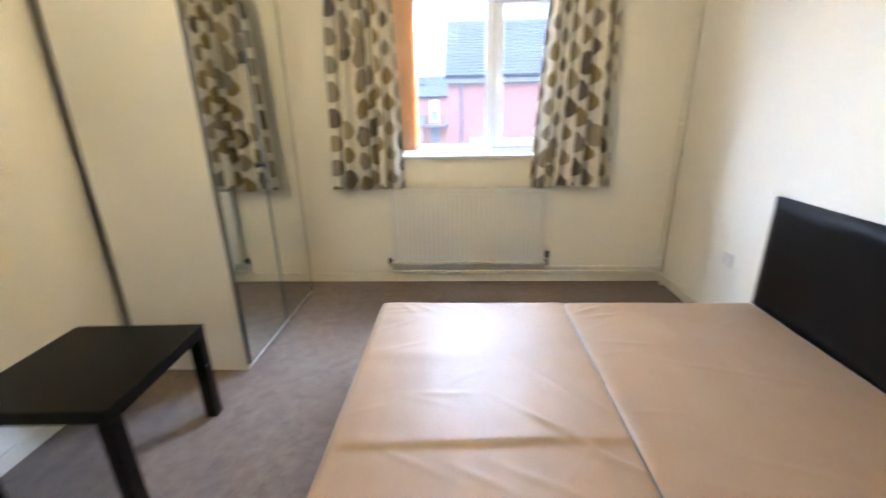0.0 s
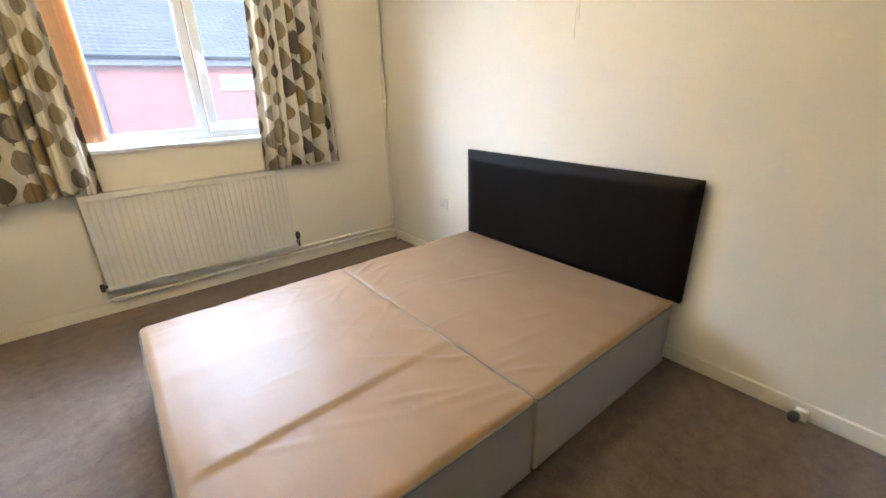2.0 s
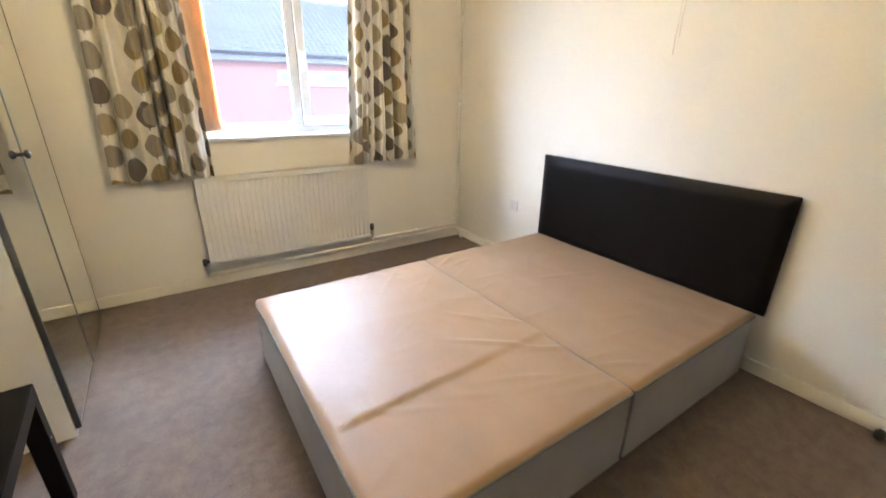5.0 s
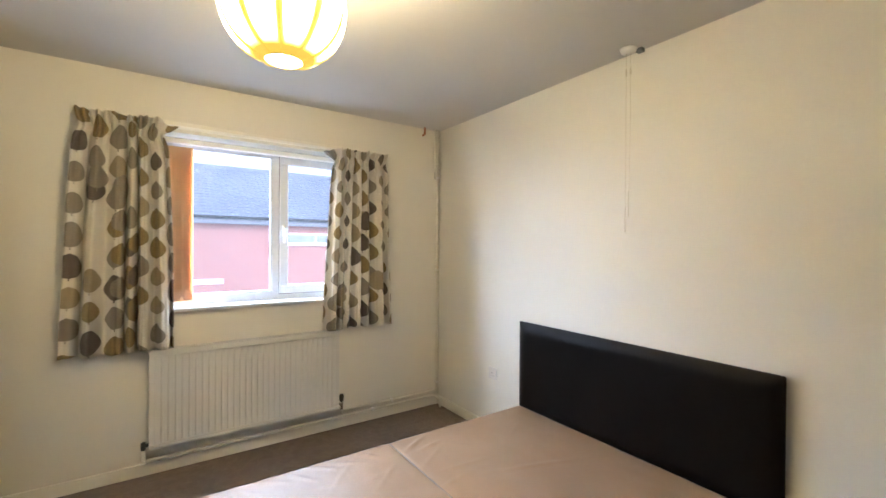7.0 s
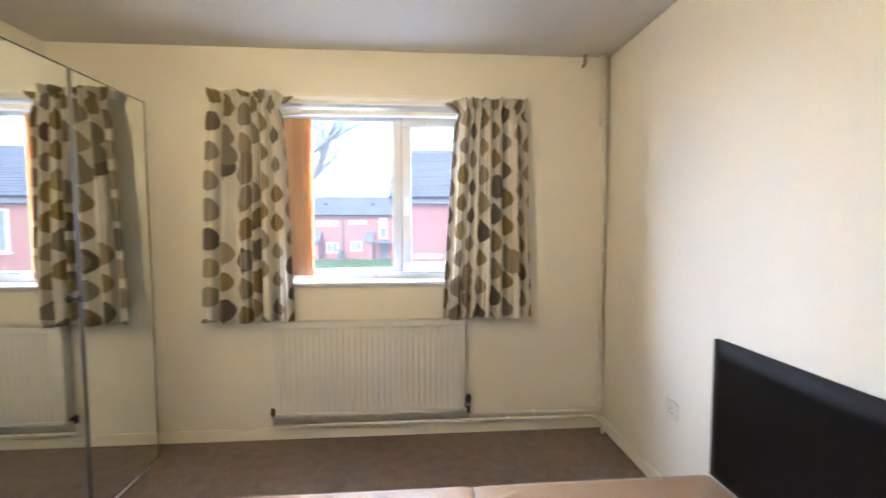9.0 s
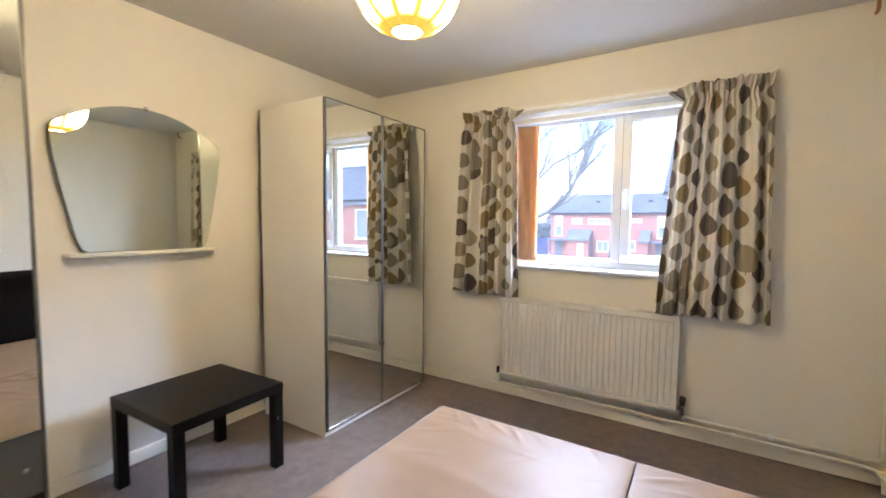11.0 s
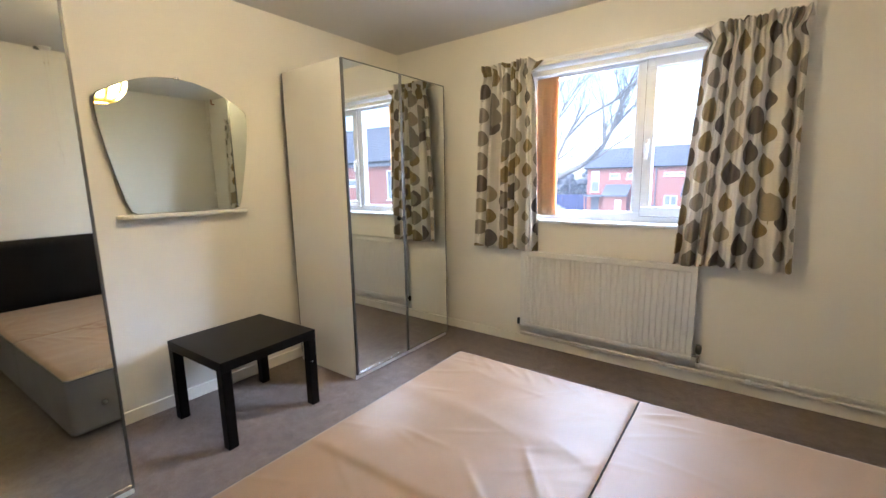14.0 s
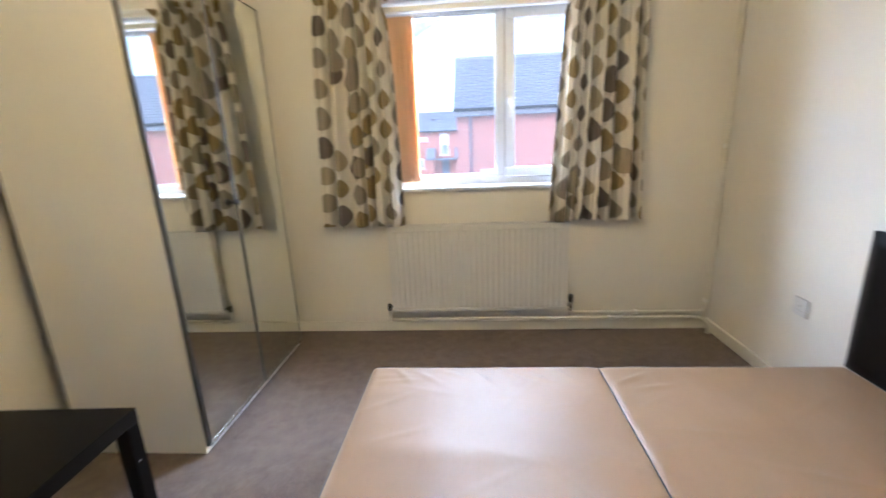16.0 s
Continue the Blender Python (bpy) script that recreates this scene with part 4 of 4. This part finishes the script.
def skirting_outlet():
    y = 0.71
    s = thing("cable_outlet", (XE - 0.016, y, 0.03), "black cable plug in a small white box on the skirting", "cable outlet")
    part("box", cuboid(XE - 0.04, XE - 0.016, y - 0.028, y + 0.014, 0.003, 0.05, 0.004), PLASTIC, s)
    part("plug", lathe([(0.0, 0.0), (0.017, 0.0), (0.02, 0.01), (0.018, 0.035), (0.012, 0.042), (0.0, 0.042)], (XE - 0.04, y + 0.01, 0.024), 18, Matrix.Rotation(radians(-90), 4, "Y")), BLACK_PLASTIC, s, "round black plug")


skirting_outlet()


# ---- outside ----
GZ = -2.45
g = bmesh.new()
bmesh.ops.create_grid(g, x_segments=2, y_segments=2, size=600)
bmesh.ops.translate(g, verts=g.verts[:], vec=(0, 600 + YN + T - 596, GZ))
solid("ground", g, ASPHALT, "grey asphalt ground", "ground", kind="structure")
solid("lawn", cuboid(-30, 14, 37, 43.95, GZ - 0.02, GZ + 0.3, 0.05), FOLIAGE_GRASS, "mown green lawn before the terrace", "grass", kind="structure")


def tiled_slope(x0, x1, y0, z0, y1, z1, courses, wave, seed):
    """Courses of wavy roof tiles from the eaves up to the ridge, each lapping the one below."""
    bm = bmesh.new()
    n = int((x1 - x0) / wave * 4)
    up = Vector((0, y1 - y0, z1 - z0))
    nrm = Vector((0, -(z1 - z0), y1 - y0)).normalized()
    for c in range(courses):
        a, b = c / courses, (c + 1.15) / courses
        rows = []
        for t, lift in ((a, 0.0), (a, 0.055), (b, 0.012)):
            row = []
            for k in range(n + 1):
                x = x0 + (x1 - x0) * k / n
                bump = 0.016 * math.sin(2 * math.pi * k / 4) + 0.008 * noise.noise((k * 0.7, c * 3.1, seed))
                row.append(bm.verts.new(Vector((x, y0, z0)) + up * min(t, 1.0) + nrm * (lift + bump)))
            rows.append(row)
        for p, q in zip(rows, rows[1:]):
            for k in range(n):
                bm.faces.new((p[k], p[k + 1], q[k + 1], q[k]))
    return bm


def house_window(house, x0, x1, y, z0, z1, bars=1):
    """A white window set into the south face at y."""
    f = bmesh.new()
    for a, b, c, d in ((x0, x1, z0, z0 + 0.08), (x0, x1, z1 - 0.08, z1), (x0, x0 + 0.08, z0 + 0.08, z1 - 0.08), (x1 - 0.08, x1, z0 + 0.08, z1 - 0.08)):
        cuboid(a, b, y - 0.04, y + 0.06, c, d, bm=f)
    for k in range(bars):
        m = x0 + (x1 - x0) * (k + 1) / (bars + 1)
        cuboid(m - 0.04, m + 0.04, y - 0.035, y + 0.055, z0 + 0.08, z1 - 0.08, bm=f)
    w = part("window", f, UPVC, house, "white-framed window")
    part("pane", cuboid(x0 + 0.06, x1 - 0.06, y - 0.012, y + 0.01, z0 + 0.06, z1 - 0.06), HOUSE_GLASS, w)
    part("sill", cuboid(x0 - 0.08, x1 + 0.08, y - 0.1, y + 0.02, z0 - 0.07, z0, 0.01), UPVC, w)


def near_house():
    x0, x1, y0, depth, eave, ridge = 0.1, 24.0, 18.6, 7.6, 2.45, 4.75
    h = thing("house", ((x0 + x1) / 2, y0 + depth / 2, GZ), "red brick house with a grey wavy-tiled gable roof", "house")
    ym = y0 + depth / 2
    part("wall", prism([(y0, GZ), (y0 + depth, GZ), (y0 + depth, eave), (ym, ridge - 0.1), (y0, eave)], 0, x0, x1), BRICK, h)
    roof = tiled_slope(x0 - 0.12, x1, y0 - 0.35, eave + 0.02, ym, ridge + 0.25, 19, 0.22, 2.0)
    part("roof", roof, TILE_A, h, "dark grey wavy concrete tiles")
    part("rear_roof", prism([(ym, ridge + 0.2), (y0 + depth + 0.35, eave), (y0 + depth + 0.35, eave + 0.08), (ym, ridge + 0.28)], 0, x0 - 0.12, x1), TILE_A, h)
    part("ridge_tiles", tube([(x0 - 0.13, ym, ridge + 0.26), (x1, ym, ridge + 0.26)], 0.11, 10), TILE_A, h)
    part("gutter", tube([(x0 - 0.12, y0 - 0.4, eave - 0.0), (x1, y0 - 0.4, eave - 0.0)], 0.06, 8), GUTTER, h, "black gutter")
    part("fascia", cuboid(x0 - 0.1, x1, y0 - 0.33, y0 - 0.003, eave - 0.24, eave - 0.02), FASCIA, h)
    part("downpipe", tube([(x0 + 0.55, y0 - 0.33, eave - 0.1), (x0 + 0.55, y0 - 0.1, eave - 0.4), (x0 + 0.55, y0 - 0.09, GZ)], 0.045, 8), FASCIA, h, "grey downpipe")
    house_window(h, 4.3, 7.2, y0, 1.45, 1.92, 1)
    house_window(h, 13.85, 14.9, y0, 0.27, 1.98, 0)
    house_window(h, 17.5, 19.3, y0, 1.05, 1.5, 1)
    part("lintel", cuboid(1.05, 2.2, y0 - 0.06, y0 + 0.02, -0.1, 0.1, 0.01), UPVC, h, "white painted lintel board")
    for z in (0.1, 0.62):
        part("brick_band", cuboid(x0, x1, y0 - 0.006, y0 + 0.05, z - 0.02, z + 0.02), BRICK, h)


near_house()


def lean_to(h, x0, x1, y0, ground):
    """A brick entrance built out from the terrace under a sloping tiled canopy."""
    part("entrance_wall", cuboid(x0 + 0.1, x1 - 0.1, y0 - 1.1, y0 - 0.002, ground, -0.32), BRICK, h)
    part("canopy", prism([(y0 - 0.002, 0.68), (y0 - 0.002, 0.52), (y0 - 1.4, -0.42), (y0 - 1.4, -0.28)], 0, x0, x1), TILE_A, h, "sloping grey porch canopy")
    part("fascia", cuboid(x0, x1, y0 - 1.43, y0 - 1.39, -0.46, -0.26, 0.01), FASCIA, h)


def terrace():
    x0, x1, y0, depth, eave, ridge = -12.4, 16.0, 44.0, 8.0, 2.3, 4.25
    h = thing("terrace", ((x0 + x1) / 2, y0 + depth / 2, GZ), "long two-storey red brick terrace with a slate-grey roof", "house")
    ym = y0 + depth / 2
    part("wall", prism([(y0, GZ), (y0 + depth, GZ), (y0 + depth, eave), (ym, ridge - 0.1), (y0, eave)], 0, x0, x1), BRICK, h)
    part("roof", tiled_slope(x0 - 0.3, x1, y0 - 0.4, eave, ym, ridge + 0.1, 12, 0.5, 5.0), TILE_A, h, "slate-grey tiles")
    part("rear_roof", prism([(ym, ridge + 0.1), (y0 + depth + 0.3, eave), (y0 + depth + 0.3, eave + 0.08), (ym, ridge + 0.18)], 0, x0 - 0.3, x1), TILE_A, h)
    part("gutter", tube([(x0 - 0.3, y0 - 0.45, eave - 0.02), (x1, y0 - 0.45, eave - 0.02)], 0.06, 8), GUTTER, h, "dark gutter")
    for x in (-8.3, -3.4, 1.8):
        part("roof_vent", cuboid(x, x + 0.35, y0 + 1.9, y0 + 2.2, eave + 0.9, eave + 1.3, 0.03), GUTTER, h)
    ground = GZ + 0.3
    for k in (0.0, 9.6):
        # an end house with a tall stair window, a flat porch and a white door
        part("stair_panel", cuboid(-12.0 + k, -11.2 + k, y0 - 0.05, y0 + 0.02, 1.05, 2.05, 0.02), UPVC, h, "white boarded panel over the stair window")
        house_window(h, -12.0 + k, -11.2 + k, y0, -0.05, 1.05, 0)
        house_window(h, -10.2 + k, -9.25 + k, y0, 1.25, 1.75, 0)
        house_window(h, -8.6 + k, -6.6 + k, y0, 1.2, 1.75, 2)
        house_window(h, -7.75 + k, -6.6 + k, y0, -1.5, -0.45, 1)
        lean_to(h, -10.55 + k, -8.2 + k, y0, ground)
        part("porch_roof", cuboid(-12.3 + k, -10.56 + k, y0 - 1.6, y0 - 0.002, -0.5, -0.32, 0.02), FASCIA, h)
        part("porch_post", cuboid(-12.2 + k, -12.08 + k, y0 - 1.5, y0 - 1.38, GZ, -0.5), BRICK, h)
        part("porch_door", cuboid(-11.95 + k, -11.15 + k, y0 - 0.03, y0 + 0.05, ground, -0.55, 0.02), FASCIA, h, "grey porch door")
        part("door", cuboid(-9.35 + k, -8.75 + k, y0 - 1.14, y0 - 1.06, ground, -0.75, 0.02), UPVC, h, "white front door")
    # the middle house
    house_window(h, -5.4, -3.75, y0, 1.4, 1.75, 2)
    house_window(h, -5.3, -4.2, y0, -1.3, -0.35, 1)
    lean_to(h, -3.8, -2.9, y0, ground)
    part("downpipe", tube([(-6.05, y0 - 0.3, eave - 0.1), (-6.05, y0 - 0.08, eave - 0.5), (-6.05, y0 - 0.08, GZ)], 0.05, 8), FASCIA, h, "grey downpipe")


terrace()


def shrub():
    rng = random.Random(3)
    bm = bmesh.new()
    for k in range(40):
        o = Vector((-6.2 + rng.uniform(-0.25, 0.25), 43.2 + rng.uniform(-0.2, 0.2), GZ + 0.3 + rng.uniform(0.0, 0.95)))
        one = bmesh.new()
        bmesh.ops.create_icosphere(one, subdivisions=1, radius=rng.uniform(0.08, 0.17))
        for v in one.verts:
            v.co = o + v.co * (1 + 0.4 * noise.noise(v.co * 9 + o))
        join(bm, one)
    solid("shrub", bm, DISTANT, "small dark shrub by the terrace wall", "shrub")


shrub()


def dish():
    x, y, z = 0.4, 43.6, 0.6
    d = thing("satellite_dish", (x, y, z), "dark round satellite dish on a wall bracket", "satellite dish")
    turn = Matrix.Rotation(radians(100), 4, "X") @ Matrix.Rotation(radians(20), 4, "Y")
    part("reflector", lathe([(0.02, 0.0), (0.25, 0.03), (0.42, 0.1), (0.43, 0.11), (0.4, 0.12), (0.02, 0.03)], (x, y - 0.3, z), 24, turn), GUTTER, d)
    part("arm", tube([(x, y - 0.3, z), (x, y + 0.1, z - 0.15), (x, y + 0.42, z - 0.15)], 0.03, 8), GUTTER, d)


dish()


# a bare winter tree
def bare_tree():
    t = thing("tree", (-4.5, 12.4, GZ), "bare winter tree with many fine twigs", "tree")
    rng = random.Random(11)
    limbs, twigs = bmesh.new(), bmesh.new()
    base = Vector((-4.5, 12.4, GZ))
    fork = base + Vector((0.15, 0.0, 3.1))

    def grow(p, d, length, r, depth):
        pts, radii = [p], [r]
        steps = 6
        for k in range(steps):
            d = (d + Vector((rng.uniform(-0.16, 0.16), rng.uniform(-0.16, 0.16), rng.uniform(-0.05, 0.14)))).normalized()
            p = p + d * length / steps
            pts.append(p)
            radii.append(max(0.0045, r * (1 - 0.62 * (k + 1) / steps)))
        tube(pts, r, 7 if depth < 2 else 4, bm=limbs if depth < 2 else twigs, caps=False, radii=radii)
        if depth >= 5:
            return
        sprout(pts, radii, length, depth)

    def sprout(pts, radii, length, depth):
        steps = len(pts) - 1
        for k in range((5, 4, 3, 3, 2)[depth]):
            i = rng.randint(2, steps)
            side = (pts[i] - pts[i - 1]).normalized()
            out = (side + Vector((rng.uniform(-1, 1), rng.uniform(-1, 1), rng.uniform(-0.25, 0.75))) * 0.75).normalized()
            grow(pts[i], out, length * rng.uniform(0.5, 0.72), radii[i] * 0.72, depth + 1)

    # two long limbs that bow out towards the house
    for bow, r in ((((-2.85, 1.45), (-2.45, 1.62), (-2.1, 1.85), (-1.85, 2.15), (-1.67, 2.5), (-1.46, 3.1), (-1.21, 3.75), (-0.9, 4.3)), 0.085), (((-3.5, 1.3), (-3.15, 1.8), (-2.88, 2.4), (-2.3, 2.95), (-1.66, 3.23), (-1.16, 3.6), (-0.6, 3.9)), 0.06)):
        pts = [fork] + [Vector((x, base.y, z)) for x, z in bow]
        radii = [r * (1 - 0.75 * k / (len(pts) - 1)) for k in range(len(pts))]
        tube(pts, r, 8, bm=limbs, caps=False, radii=radii)
        for again in range(3):
            sprout(pts, radii, 2.0, 1)
    for d, length, r in (((0.75, -0.2, 0.95), 2.9, 0.07), ((0.45, 0.5, 1.1), 3.3, 0.06), ((-0.6, 0.2, 0.9), 3.4, 0.08), ((0.05, -0.3, 1.2), 4.0, 0.1), ((-0.8, -0.3, 0.5), 3.0, 0.07)):
        grow(fork + Vector((0, 0, rng.uniform(-0.3, 0.4))), Vector(d).normalized(), length, r, 0)
    part("trunk", tube([base, base + Vector((0.05, 0, 1.5)), fork, fork + Vector((0, 0, 0.6))], 0.2, 12, radii=[0.27, 0.2, 0.18, 0.14]), BARK, t)
    part("branches", limbs, BARK, t)
    crown = part("twigs", twigs, BARK, t)
    crown["kind"] = "stuff"


bare_tree()


def street_lamp():
    x, y = -20.0, 60.0
    s = thing("street_lamp", (x, y, GZ), "tall grey street lamp beyond the terrace", "street lamp")
    part("post", tube([(x, y, GZ), (x, y, 1.0), (x, y, 4.4)], 0.08, 8, radii=[0.1, 0.08, 0.06]), FASCIA, s)
    part("lantern", cuboid(x - 0.1, x + 1.1, y - 0.12, y + 0.12, 4.36, 4.52, 0.04), FASCIA, s)


street_lamp()


def hoarding():
    s = thing("fence", (-20, 40, GZ), "blue-painted wooden site hoarding panels", "fence")
    for k in range(9):
        x = -26.5 + 1.6 * k
        part("panel", cuboid(x, x + 1.57, 45.0, 45.06, GZ, GZ + 2.1), HOARDING, s)


hoarding()


def parked_car():
    cx, cy = -15.6, 40.5
    c = thing("car", (cx, cy, GZ), "silver parked hatchback on the road", "car")
    side = [(-2.0, 0.35), (-2.02, 0.75), (-1.75, 0.92), (-1.1, 1.0), (-0.5, 1.4), (0.7, 1.45), (1.4, 1.05), (1.95, 0.95), (2.05, 0.6), (2.0, 0.3)]
    part("body", prism([(cx + x, GZ + z) for x, z in side], 1, cy - 0.85, cy + 0.85, 0.05), CAR_PAINT, c)
    glass = [(-0.98, 1.02), (-0.48, 1.35), (0.65, 1.39), (1.2, 1.06)]
    part("side_window", prism([(cx + x, GZ + z) for x, z in glass], 1, cy - 0.865, cy - 0.855), CAR_GLASS, c)
    for x in (-1.25, 1.3):
        w = part("wheel", lathe([(0.0, -0.1), (0.2, -0.1), (0.31, -0.08), (0.32, 0.0), (0.31, 0.08), (0.2, 0.1), (0.0, 0.1)], (cx + x, cy - 0.78, GZ + 0.32), 24, Matrix.Rotation(radians(90), 4, "X")), TYRE, c)
        part("rim", lathe([(0.0, 0.0), (0.19, 0.0), (0.2, 0.02), (0.0, 0.03)], (cx + x, cy - 0.88, GZ + 0.32), 20, Matrix.Rotation(radians(90), 4, "X")), CHROME, w)


parked_car()


def far_tree_line():
    """Low woods along the horizon, their grey carrying the haze of distance."""
    bm = bmesh.new()
    rng = random.Random(5)
    for k in range(260):
        x, y = rng.uniform(-110, 40), rng.uniform(85, 110)
        h = rng.uniform(2.5, 5.5)
        tip = Vector((x, y, GZ + h))
        for j in range(11):
            o = Vector((rng.uniform(-2.2, 2.2), rng.uniform(-1, 1), rng.uniform(-h * 0.7, 0.4)))
            one = bmesh.new()
            bmesh.ops.create_icosphere(one, subdivisions=1, radius=rng.uniform(0.35, 0.9))
            for v in one.verts:
                v.co = tip + o + v.co * (1 + 0.35 * noise.noise(v.co * 2 + tip))
            join(bm, one)
        tube([(x, y, GZ), (x, y, GZ + h)], 0.15, 5, bm=bm)
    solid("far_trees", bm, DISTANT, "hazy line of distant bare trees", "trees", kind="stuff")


far_tree_line()
